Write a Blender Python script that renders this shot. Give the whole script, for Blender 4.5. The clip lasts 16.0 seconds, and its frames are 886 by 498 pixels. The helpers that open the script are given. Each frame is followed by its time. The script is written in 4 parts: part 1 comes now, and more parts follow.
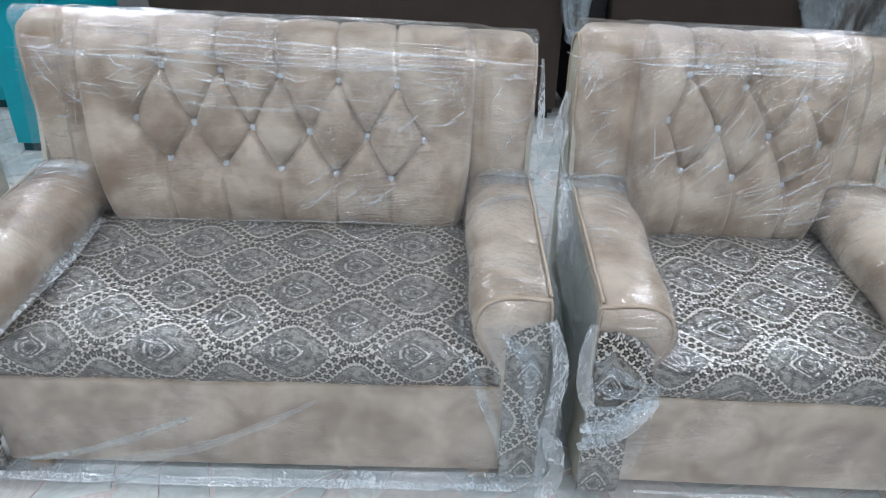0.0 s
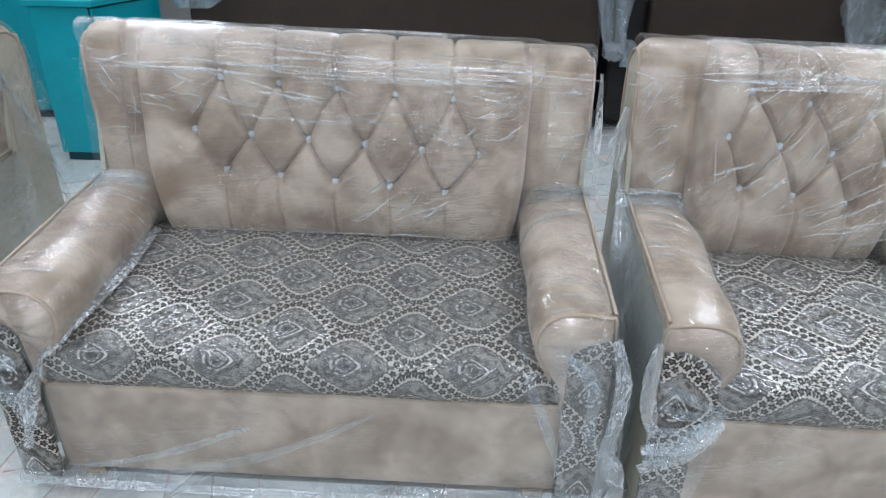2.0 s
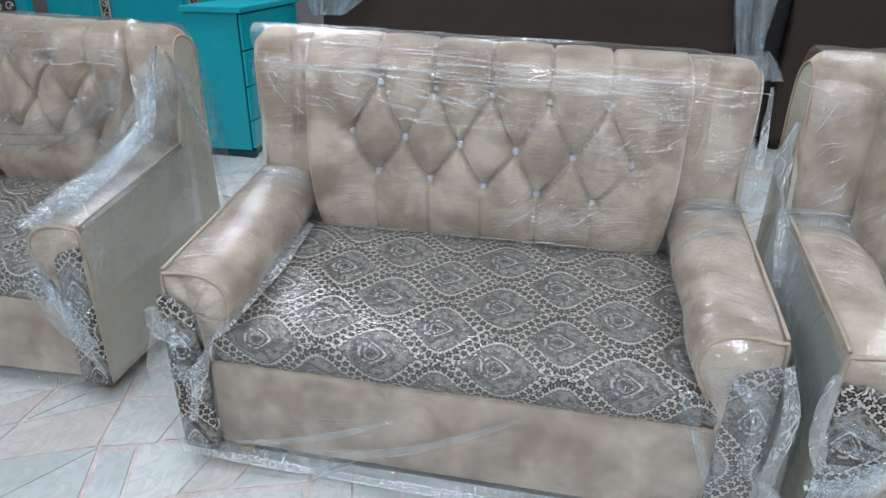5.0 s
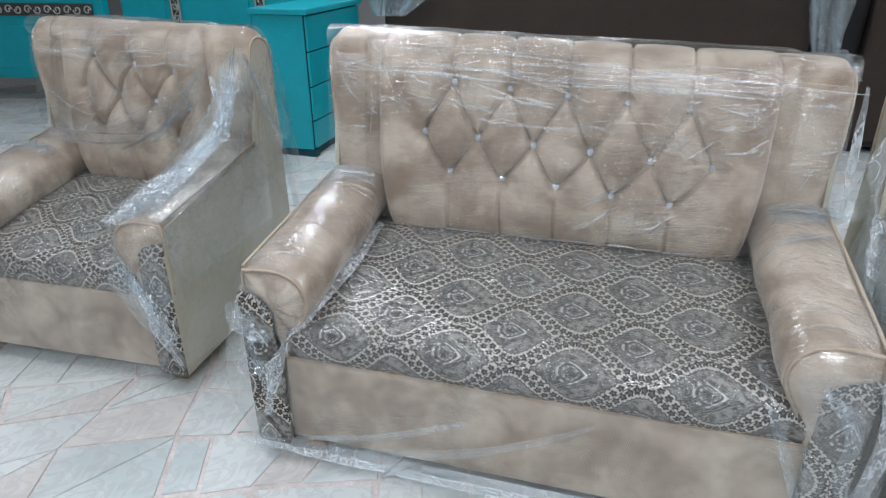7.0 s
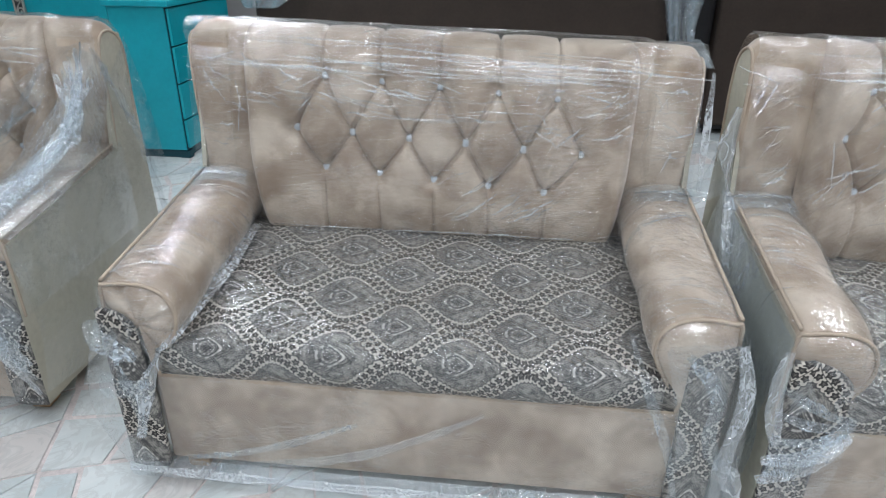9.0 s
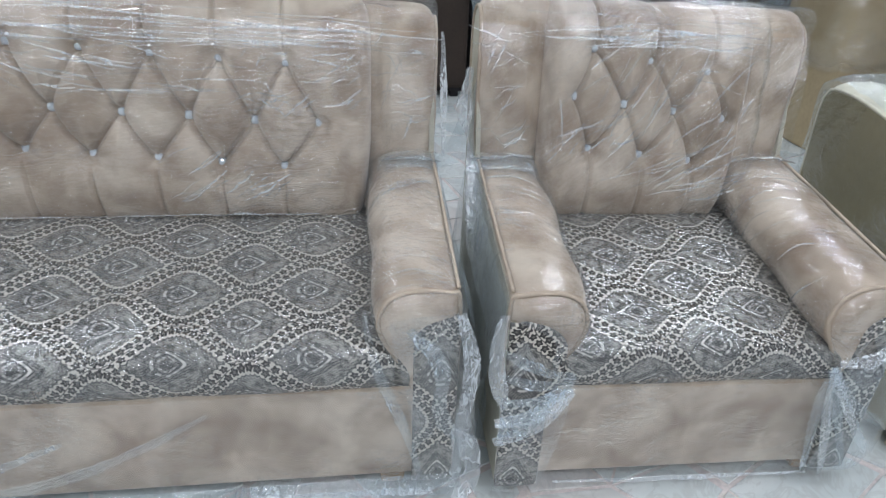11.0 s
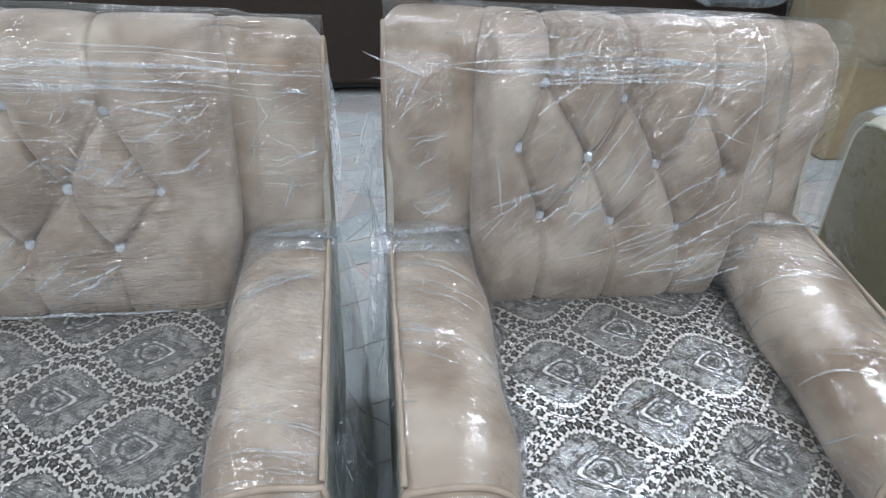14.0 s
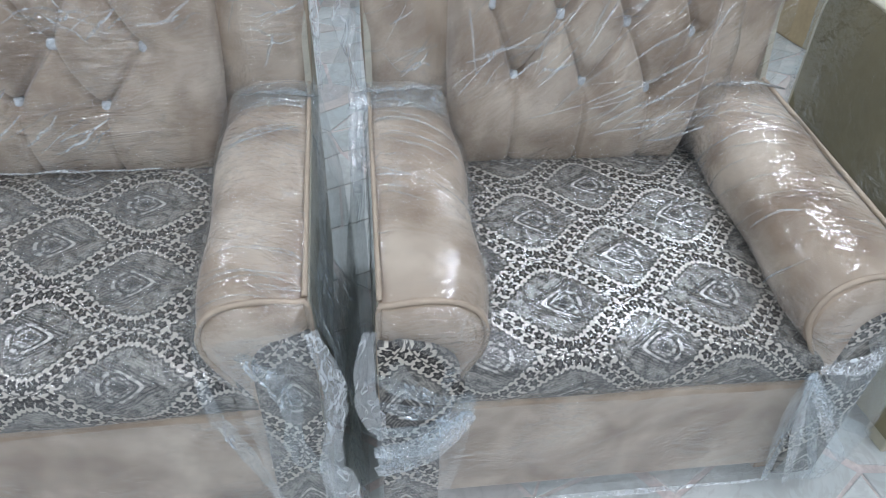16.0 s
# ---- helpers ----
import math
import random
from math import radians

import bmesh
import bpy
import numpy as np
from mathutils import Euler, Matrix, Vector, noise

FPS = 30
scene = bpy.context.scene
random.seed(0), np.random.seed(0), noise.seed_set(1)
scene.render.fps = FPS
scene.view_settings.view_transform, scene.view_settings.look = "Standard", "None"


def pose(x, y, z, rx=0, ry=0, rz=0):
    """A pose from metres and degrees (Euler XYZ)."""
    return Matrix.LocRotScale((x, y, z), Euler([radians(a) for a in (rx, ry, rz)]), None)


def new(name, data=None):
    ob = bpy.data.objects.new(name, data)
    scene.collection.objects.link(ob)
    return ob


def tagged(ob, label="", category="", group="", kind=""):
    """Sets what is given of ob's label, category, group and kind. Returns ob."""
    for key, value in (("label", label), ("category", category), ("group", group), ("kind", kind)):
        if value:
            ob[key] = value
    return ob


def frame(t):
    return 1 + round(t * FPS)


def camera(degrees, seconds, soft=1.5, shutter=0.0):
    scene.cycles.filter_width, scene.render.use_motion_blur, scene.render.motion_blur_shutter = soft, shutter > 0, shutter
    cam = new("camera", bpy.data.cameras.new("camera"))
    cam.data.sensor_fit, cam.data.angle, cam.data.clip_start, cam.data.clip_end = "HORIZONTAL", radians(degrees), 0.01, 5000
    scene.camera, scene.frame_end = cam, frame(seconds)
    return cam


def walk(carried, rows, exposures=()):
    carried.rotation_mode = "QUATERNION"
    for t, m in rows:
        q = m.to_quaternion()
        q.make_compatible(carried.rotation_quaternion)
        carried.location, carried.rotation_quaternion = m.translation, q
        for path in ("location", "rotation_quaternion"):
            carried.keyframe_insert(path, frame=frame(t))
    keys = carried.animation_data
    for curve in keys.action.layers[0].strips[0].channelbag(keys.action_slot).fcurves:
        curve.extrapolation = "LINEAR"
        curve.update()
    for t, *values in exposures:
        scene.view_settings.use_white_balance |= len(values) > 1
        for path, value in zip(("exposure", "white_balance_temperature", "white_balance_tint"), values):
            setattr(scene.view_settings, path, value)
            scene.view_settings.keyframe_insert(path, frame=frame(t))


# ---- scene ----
cam = camera(69.7, 16.0, soft=1.1)
METRES, EYE, TILT, LEAN, TURN = 1.5, 1.295, -27.0, -1.0, 0.0
ROWS = [
    (0.0, 0.0, 0.0, 0.0, -0.0, 0.0, -0.0),
    (0.5, -0.0145, -0.0, 0.0015, 0.58, 0.14, -0.71),
    (1.0, -0.0266, 0.0011, 0.0027, 1.22, 0.58, -0.98),
    (1.5, -0.0466, 0.0048, 0.0059, 1.55, 1.27, -0.96),
    (2.0, -0.0619, 0.0067, 0.003, 1.83, 1.11, -0.94),
    (2.5, -0.0717, 0.0067, 0.0054, 1.8, 1.09, -0.85),
    (3.0, -0.0855, 0.0054, 0.0051, 2.89, 1.49, -1.05),
    (3.5, -0.1002, 0.0016, 0.0034, 4.69, 1.75, -1.95),
    (4.0, -0.1251, -0.0012, -0.0011, 6.87, 1.54, -3.4),
    (6.5, -0.2021, -0.0172, -0.0065, 12.55, 1.36, -4.98),
    (7.0, -0.211, -0.0147, -0.0061, 14.0, 1.0, -5.67),
    (7.5, -0.2147, -0.0145, -0.008, 15.0, 0.24, -5.77),
    (8.0, -0.2152, -0.0125, -0.0069, 13.68, 0.3, -5.88),
    (8.5, -0.2059, -0.0046, -0.0036, 9.57, 1.01, -4.26),
    (9.0, -0.1883, 0.0076, -0.0007, 4.7, 1.06, -1.99),
    (9.5, -0.1563, 0.0158, -0.0, 0.81, 0.5, 0.8),
    (10.0, -0.1055, 0.0232, 0.0, -3.25, 0.39, 2.65),
    (12.5, 0.1918, 0.2498, 0.0878, -8.47, -5.73, 2.35),
    (13.0, 0.2014, 0.3194, 0.1436, -8.41, -5.27, 3.27),
    (13.5, 0.2136, 0.3625, 0.1697, -8.75, -3.89, 3.26),
    (14.0, 0.2058, 0.3691, 0.1715, -7.57, -4.18, 3.03),
    (14.5, 0.2044, 0.362, 0.1569, -7.8, -5.8, 2.82),
    (15.0, 0.2104, 0.3496, 0.1236, -7.93, -9.26, 2.44),
    (15.5, 0.212, 0.3307, 0.104, -7.46, -10.81, 2.5),
    (16.0, 0.2178, 0.3126, 0.0917, -8.09, -11.47, 3.24),
]
walk(cam, [(t, pose(0, 0, EYE, TILT, LEAN, TURN) @ pose(METRES * x, METRES * y, METRES * z, 90 + pitch, roll, yaw)) for t, x, y, z, yaw, pitch, roll in ROWS],
     [(0.0, -0.11, 6300, 10), (4.0, -0.10, 6350, 10), (8.0, -0.09, 6500, 10), (10.0, -0.09, 6450, 10), (12.5, -0.22, 6250, 10), (16.0, -0.18, 6250, 10)])

# ---- light ----
world = bpy.data.worlds.new("world")
scene.world = world
world.use_nodes = True
world.node_tree.nodes["Background"].inputs[0].default_value = (0.8, 0.9, 1.0, 1)
world.node_tree.nodes["Background"].inputs[1].default_value = 0.05

ROOM = (-8.0, 5.5, -3.2, 7.5, 3.0)      # x0, x1, y0, y1, height
# unseen ceiling tubes, placed for glints on the film and light on the backs
TUBES = [(-2.6, -0.8), (-0.2, -0.8), (2.2, -0.8), (-1.5, -2.5), (1.2, -2.5), (-1.7, 1.0), (1.75, 2.1), (1.15, 0.3), (-2.5, 4.7), (-1.95, 3.2), (-0.7, 5.4), (2.7, 4.6), (-5.2, 1.8)]
TUBE_POWER = 21.0
for tx, ty in TUBES:
    lamp = bpy.data.lights.new("tube_light", "AREA")
    lamp.shape, lamp.size, lamp.size_y = "RECTANGLE", 1.2, 0.11
    lamp.energy, lamp.color = TUBE_POWER, (0.825, 0.885, 1.0)
    new("tube_light", lamp).matrix_world = pose(tx, ty, 2.9)


# ---- materials ----
class Ex:
    """A socket of a node tree with arithmetic."""

    def __init__(self, tree, sock):
        self.tree, self.sock = tree, sock

    def op(self, kind, *others):
        n = self.tree.nodes.new("ShaderNodeMath")
        n.operation = kind
        for i, v in enumerate((self, *others)):
            if isinstance(v, Ex):
                self.tree.links.new(v.sock, n.inputs[i])
            else:
                n.inputs[i].default_value = v
        return Ex(self.tree, n.outputs[0])

    def __add__(self, o): return self.op("ADD", o)
    def __sub__(self, o): return self.op("SUBTRACT", o)
    def __mul__(self, o): return self.op("MULTIPLY", o)
    def __truediv__(self, o): return self.op("DIVIDE", o)
    def neg(self): return self.op("MULTIPLY", -1.0)
    def lt(self, o): return self.op("LESS_THAN", o)
    def gt(self, o): return self.op("GREATER_THAN", o)
    def mod(self, o): return self.op("FLOORED_MODULO", o)
    def abs(self): return self.op("ABSOLUTE")
    def cos(self): return self.op("COSINE")
    def sin(self): return self.op("SINE")
    def low(self, o): return self.op("MINIMUM", o)
    def high(self, o): return self.op("MAXIMUM", o)

    def step(self, a, b):
        """0 at a and below, 1 at b and above (or the other way round)."""
        n = self.tree.nodes.new("ShaderNodeMapRange")
        n.interpolation_type = "SMOOTHSTEP"
        self.tree.links.new(self.sock, n.inputs[0])
        lo, hi, y0, y1 = (a, b, 0, 1) if a < b else (b, a, 1, 0)
        for i, v in enumerate((lo, hi, y0, y1)):
            n.inputs[i + 1].default_value = v
        return Ex(self.tree, n.outputs[0])


class Mat:
    def __init__(self, name):
        self.m = bpy.data.materials.new(name)
        self.m.use_nodes = True
        self.t = self.m.node_tree
        self.p = self.t.nodes["Principled BSDF"]
        self.out = self.t.nodes["Material Output"]
        self.tc = self.t.nodes.new("ShaderNodeTexCoord")

    def set(self, **kw):
        for k, v in kw.items():
            s = self.p.inputs[k.replace("_", " ")]
            if isinstance(v, Ex):
                self.t.links.new(v.sock, s)
            else:
                s.default_value = (*v, 1) if isinstance(v, tuple) and len(v) == 3 else v
        return self

    def coord(self, kind="Object", scale=(1, 1, 1), turn=(0, 0, 0)):
        n, k = self.t.nodes.new("ShaderNodeMapping"), self.t.nodes.new("ShaderNodeMapping")
        self.t.links.new(self.tc.outputs[kind], n.inputs[0])
        n.inputs["Rotation"].default_value = [radians(a) for a in turn]
        self.t.links.new(n.outputs[0], k.inputs[0])
        k.inputs["Scale"].default_value = scale
        return k.outputs[0]

    def noise(self, scale, detail=4.0, rough=0.55, vec=None, warp=0.0):
        n = self.t.nodes.new("ShaderNodeTexNoise")
        n.inputs["Scale"].default_value, n.inputs["Detail"].default_value = scale, detail
        n.inputs["Roughness"].default_value, n.inputs["Distortion"].default_value = rough, warp
        self.t.links.new(vec or self.coord(), n.inputs["Vector"])
        return Ex(self.t, n.outputs["Fac"])

    def voronoi(self, scale, feature="F1", vec=None):
        n = self.t.nodes.new("ShaderNodeTexVoronoi")
        n.feature = feature
        n.inputs["Scale"].default_value = scale
        self.t.links.new(vec or self.coord(), n.inputs["Vector"])
        return Ex(self.t, n.outputs["Distance"])

    def uv(self):
        n = self.t.nodes.new("ShaderNodeSeparateXYZ")
        self.t.links.new(self.tc.outputs["UV"], n.inputs[0])
        return Ex(self.t, n.outputs[0]), Ex(self.t, n.outputs[1])

    def random(self):
        n = self.t.nodes.new("ShaderNodeObjectInfo")
        return Ex(self.t, n.outputs["Random"])

    def island(self):
        n = self.t.nodes.new("ShaderNodeNewGeometry")
        return Ex(self.t, n.outputs["Random Per Island"])

    def ramp(self, fac, *stops):
        n = self.t.nodes.new("ShaderNodeValToRGB")
        while len(n.color_ramp.elements) < len(stops):
            n.color_ramp.elements.new(0.5)
        for e, (pos, col) in zip(n.color_ramp.elements, stops):
            e.position, e.color = pos, (*col, 1)
        self.t.links.new(fac.sock, n.inputs[0])
        return Ex(self.t, n.outputs[0])

    def mix(self, fac, a, b, kind="MIX"):
        n = self.t.nodes.new("ShaderNodeMix")
        n.data_type, n.blend_type = "RGBA", kind
        for i, v in ((0, fac), (6, a), (7, b)):
            if isinstance(v, Ex):
                self.t.links.new(v.sock, n.inputs[i])
            else:
                n.inputs[i].default_value = (*v, 1) if isinstance(v, tuple) else v
        return Ex(self.t, n.outputs[2])

    def bump(self, height, strength=0.3, distance=0.002):
        n = self.t.nodes.new("ShaderNodeBump")
        n.inputs["Strength"].default_value, n.inputs["Distance"].default_value = strength, distance
        self.t.links.new(height.sock, n.inputs["Height"])
        self.t.links.new(n.outputs[0], self.p.inputs["Normal"])
        return Ex(self.t, n.outputs[0])


def velvet_mat():
    m = Mat("beige_velvet")
    big = m.noise(7.5, 2.0, 0.5, warp=0.4)
    nap = m.noise(38, 3.0)
    col = m.ramp(big * 0.85 + nap * 0.15, (0.34, (0.31, 0.225, 0.16)), (0.48, (0.43, 0.335, 0.25)), (0.64, (0.62, 0.52, 0.41)))
    m.set(Base_Color=col, Roughness=0.75, Sheen_Weight=0.35, Sheen_Roughness=0.4)
    m.bump(m.noise(900, 2.0), 0.25, 0.0006)
    return m.m


def damask_mat():
    """Ogee net of leafy vines on cream, a scalloped grey drop with a pointed medallion in every mesh; u runs along the drop, in metres."""
    m = Mat("damask_fabric")
    U, V = m.uv()
    PU, PV, COUNT = 0.297, 0.204, 18
    uvn = lambda s, d=2.0, r=0.5, k=(1, 1, 1): m.noise(s, d, r, vec=m.coord("UV", k))
    wob, wob2 = uvn(24) - 0.5, uvn(33) - 0.5
    one = lambda e: e * -1.0 + 1.0
    u, v = U / PU + wob * 0.010, V / PV + wob2 * 0.014
    arc = u * 6.28318
    w = arc.cos() * 0.25 + 0.25 + (arc * 2.0).cos() * 0.012 - 0.012
    lean = arc.sin() * 1.08
    flat = (lean * lean + 1.0).op("POWER", -0.5) * PV
    mv = v.mod(1.0)
    d1, d2 = mv - w, mv - one(w)
    sd = d1.abs().lt(d2.abs())
    side = (sd * d1 + one(sd) * d2) * flat
    d = side.abs()
    # place within a mesh of the net
    cu, cv = (u + 0.5).mod(1.0) - 0.5, (v + 0.5).mod(1.0) - 0.5
    ins = cv.abs().lt(w)
    mu = ins * cu + one(ins) * (u.mod(1.0) - 0.5)
    size = mu.abs() * -1.05 + 1.14
    # five-lobed leaves in two staggered rows along a twig
    along = (u * 1.24 - (arc * 2.0).sin() * 0.0175) * (COUNT / 1.24) + 0.25
    along = along + side * lean * one(sd * 2.0) * (COUNT / (1.24 * PU))
    pitch = 1.24 * PU / COUNT
    cell = along + side.gt(0.0) * 0.5
    px, py = (cell.mod(1.0) - 0.5) * pitch, d - size * 0.0108
    r = (px * px + py * py).op("SQRT")
    th = py.op("ARCTAN2", px)
    grain = uvn(260, 2.0) - 0.5
    lobed = r / size + grain * 0.0035 - (th * 5.0 + 0.6).cos() * 0.0020
    leaf = lobed.step(0.0098, 0.0088)
    heart = lobed.step(0.0030, 0.0018) * 0.30
    twig = d.step(0.0016, 0.0008)
    # the drop, inside a cream margin
    ey = (ins * cv + one(ins) * (v.mod(1.0) - 0.5)).abs() * PV
    ex = mu * PU + 0.012
    rim = d - (along * 4.4).sin().abs() * 0.0045 + wob * 0.010 + grain * 0.003 + mu.abs() * 0.034 - 0.0040
    field = rim.step(0.0235, 0.0242)
    line1 = (rim - 0.0246).abs().step(0.0030, 0.0016)
    line2 = (rim - 0.0330 + grain * 0.004).abs().step(0.0014, 0.0006)
    hatch = ((ex * 0.55 + ey) * 950.0 + wob * 14.0 + grain * 5.0).sin().step(-0.1, 0.5)
    mott = uvn(62, 4.0, 0.7).step(0.37, 0.58)
    # medallion: round behind, drawn to a point ahead
    fore = ex.gt(0.0)
    fx = ex.abs()
    q = fore * (fx / 0.036 + (ey / 0.027).op("POWER", 1.35)) + one(fore) * ((fx / 0.031) * (fx / 0.031) + (ey / 0.027) * (ey / 0.027)).op("SQRT")
    halo = (q + grain * 0.25).step(1.95, 1.70)
    dots = ((ey.op("ARCTAN2", ex) * 9.0).sin() + grain * 0.8).step(-0.2, 0.3)
    ring = (q - 1.0).abs().step(0.13, 0.07) * (fore * (one(dots) * 0.2) + dots * 0.75 + fore * 0.25).low(1.0)
    inner = (q - 0.58).abs().step(0.11, 0.05) * (one(dots) * 0.8 + 0.2)
    gap = (q - 0.79).abs().step(0.10, 0.05)
    core = (q + grain * 0.3).step(0.34, 0.24)
    cream = m.mix(uvn(150), (0.50, 0.46, 0.40), (0.62, 0.58, 0.505))
    dark = m.mix(uvn(210, 2.0), (0.008, 0.007, 0.007), (0.024, 0.021, 0.020))
    grey = m.mix(mott, (0.065, 0.063, 0.058), (0.35, 0.33, 0.29))
    col = m.mix(field, cream, grey)
    col = m.mix(field * hatch * one(halo) * 0.40, col, (0.09, 0.09, 0.09))
    col = m.mix(field * line2 * 0.65, col, (0.07, 0.07, 0.07))
    col = m.mix(line1 * 0.85, col, (0.05, 0.05, 0.05))
    col = m.mix(halo * field * (hatch * 0.55 + 0.35), col, (0.045, 0.045, 0.048))
    col = m.mix(gap * 0.7, col, (0.06, 0.06, 0.062))
    col = m.mix(ring, col, (0.60, 0.575, 0.53))
    col = m.mix(inner * 0.8, col, (0.50, 0.48, 0.44))
    col = m.mix(core * 0.8, col, (0.05, 0.05, 0.05))
    col = m.mix((twig * 0.8).high(leaf * one(heart)), col, dark)
    thread = m.noise(800, 1.0, vec=m.coord("UV", (1, 0.25, 1)))
    col = m.mix(thread.step(0.4, 0.7) * 0.05, col, (0.33, 0.31, 0.30))
    m.set(Base_Color=col, Roughness=0.7, Sheen_Weight=0.1)
    m.bump(thread + leaf * 0.5, 0.3, 0.0006)
    return m.m


def cloth_mat(name, col, rough=0.85, vary=0.12, weave=420):
    m = Mat(name)
    n = m.noise(5, 5.0) * 0.6 + m.noise(45, 4.0) * 0.4
    a, b = tuple(c * (1 - vary) for c in col), tuple(min(1, c * (1 + vary)) for c in col)
    m.set(Base_Color=m.ramp(n, (0.35, a), (0.65, b)), Roughness=rough)
    m.bump(m.noise(weave, 2.0), 0.25, 0.0006)
    return m.m


def film_mat(name, gloss, haze, crinkle, tint=(0.93, 0.97, 1.0), scale=1.0, rough=0.07, pull=(1, 1, 0.4), turn=(0, 25, 0), sheen_white=0.004):
    """Clear polythene: mostly see-through, milky along its folds where white also stands in for glints, with a crinkled
    gloss drawn out in the direction of pull.
    """
    m = Mat(name)
    t = m.t
    vec, pulled = m.coord("Object"), m.coord("Object", pull, turn)
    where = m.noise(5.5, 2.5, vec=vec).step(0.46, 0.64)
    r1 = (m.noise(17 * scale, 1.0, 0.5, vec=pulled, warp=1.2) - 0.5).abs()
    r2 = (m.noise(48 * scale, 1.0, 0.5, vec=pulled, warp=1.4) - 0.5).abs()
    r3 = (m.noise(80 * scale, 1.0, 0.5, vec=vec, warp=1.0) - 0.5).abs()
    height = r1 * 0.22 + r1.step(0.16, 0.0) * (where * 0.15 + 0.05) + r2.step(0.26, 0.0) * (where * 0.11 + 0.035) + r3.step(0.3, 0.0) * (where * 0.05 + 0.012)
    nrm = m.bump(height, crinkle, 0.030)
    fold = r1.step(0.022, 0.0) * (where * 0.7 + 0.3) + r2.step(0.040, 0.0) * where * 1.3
    # diffuse white, along folds and all over, stands in for glints
    fac = (fold * 4.0 * haze + sheen_white).low(0.75)
    tr = t.nodes.new("ShaderNodeBsdfTransparent")
    tr.inputs[0].default_value = (*[0.99 * c ** 0.3 for c in tint], 1)
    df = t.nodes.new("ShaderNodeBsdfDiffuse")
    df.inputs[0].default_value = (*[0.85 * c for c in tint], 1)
    gl = t.nodes.new("ShaderNodeBsdfAnisotropic")
    gl.inputs["Roughness"].default_value = rough
    gl.inputs[0].default_value = (1, 1, 1, 1)
    t.links.new(nrm.sock, gl.inputs["Normal"])
    lw = t.nodes.new("ShaderNodeLayerWeight")
    t.links.new(nrm.sock, lw.inputs["Normal"])
    f = Ex(t, lw.outputs["Facing"])
    fres = (f * f * f * 0.45 + 0.095) * gloss
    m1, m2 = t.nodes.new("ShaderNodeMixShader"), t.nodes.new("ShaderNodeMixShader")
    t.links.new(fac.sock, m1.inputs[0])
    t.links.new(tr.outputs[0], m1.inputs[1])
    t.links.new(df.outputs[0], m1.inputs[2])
    t.links.new(fres.low(0.8).sock, m2.inputs[0])
    t.links.new(m1.outputs[0], m2.inputs[1])
    t.links.new(gl.outputs[0], m2.inputs[2])
    t.links.new(m2.outputs[0], m.out.inputs["Surface"])
    return m.m


def plain_mat(name, col, rough=0.5, metal=0.0, vary=0.08, scale=12, bump=0.1):
    m = Mat(name)
    n = m.noise(scale, 5.0) * 0.6 + m.noise(scale * 7, 3.0) * 0.4
    a, b = tuple(c * (1 - vary) for c in col), tuple(min(1, c * (1 + vary)) for c in col)
    m.set(Base_Color=m.ramp(n, (0.35, a), (0.65, b)), Roughness=n * 0.2 + (rough - 0.1), Metallic=metal)
    m.bump(m.noise(scale * 20, 2.0), bump, 0.001)
    return m.m


def marble_mat(name, by_island):
    m = Mat(name)
    rnd = m.island() if by_island else m.random()
    vec = m.coord("Object")
    cloud = m.noise(5.0, 6.0, 0.6, warp=0.8)
    vein = (m.noise(7.0, 5.0, 0.6, warp=1.4) - 0.5).abs().step(0.05, 0.0)
    base = m.ramp(rnd, (0.0, (0.56, 0.60, 0.59)), (0.45, (0.66, 0.69, 0.67)), (0.75, (0.50, 0.56, 0.56)), (1.0, (0.64, 0.58, 0.54)))
    col = m.mix(cloud.step(0.4, 0.7) * 0.6, base, (0.74, 0.75, 0.73))
    col = m.mix(vein * 0.35, col, (0.42, 0.42, 0.40))
    m.set(Base_Color=col, Roughness=m.noise(8, 4.0) * 0.25 + 0.22)
    m.bump(m.noise(60, 4.0), 0.08, 0.001)
    return m.m


VELVET, DAMASK = velvet_mat(), damask_mat()
CREAM_CLOTH = cloth_mat("cream_lining", (0.50, 0.47, 0.38))
OLIVE_CLOTH = cloth_mat("olive_lining", (0.30, 0.26, 0.16))
PALE_CLOTH = cloth_mat("pale_cream_fabric", (0.66, 0.62, 0.50))
TAN_CLOTH = cloth_mat("tan_fabric", (0.42, 0.33, 0.20))
BROWN_CLOTH = cloth_mat("brown_lining", (0.040, 0.027, 0.020), 0.8, 0.15)
BLACK_CLOTH = cloth_mat("black_lining", (0.012, 0.011, 0.012), 0.8, 0.2)
PIPING = cloth_mat("piping_cord", (0.44, 0.36, 0.28))
WOOD = plain_mat("pale_wood", (0.36, 0.23, 0.12), 0.6, vary=0.25, scale=25)
TEAL = plain_mat("teal_paint", (0.0, 0.33, 0.40), 0.38, vary=0.08, scale=6)
TEAL_DARK = plain_mat("dark_teal_and_gap_shade", (0.0, 0.05, 0.07), 0.6)
SILVER = plain_mat("silver_leaf", (0.52, 0.50, 0.45), 0.4, 0.5, vary=0.35, scale=90, bump=0.4)
DARKCARVE = plain_mat("carved_recess", (0.05, 0.05, 0.05), 0.6)
GLASS_GREY = plain_mat("grey_mirror", (0.32, 0.35, 0.34), 0.12, 0.9, vary=0.1)
# unseen enclosure: walls darkened to weaken film reflections, ceiling pale for bounce
SHOP_WALL = plain_mat("unseen_wall_grey", (0.36, 0.35, 0.34), 0.75, vary=0.05, scale=4)
WHITE_WALL = plain_mat("unseen_ceiling_white", (0.78, 0.77, 0.74), 0.7, vary=0.03, scale=4)
GROUT = plain_mat("pink_mortar", (0.64, 0.575, 0.55), 0.7, vary=0.2, scale=14, bump=0.3)
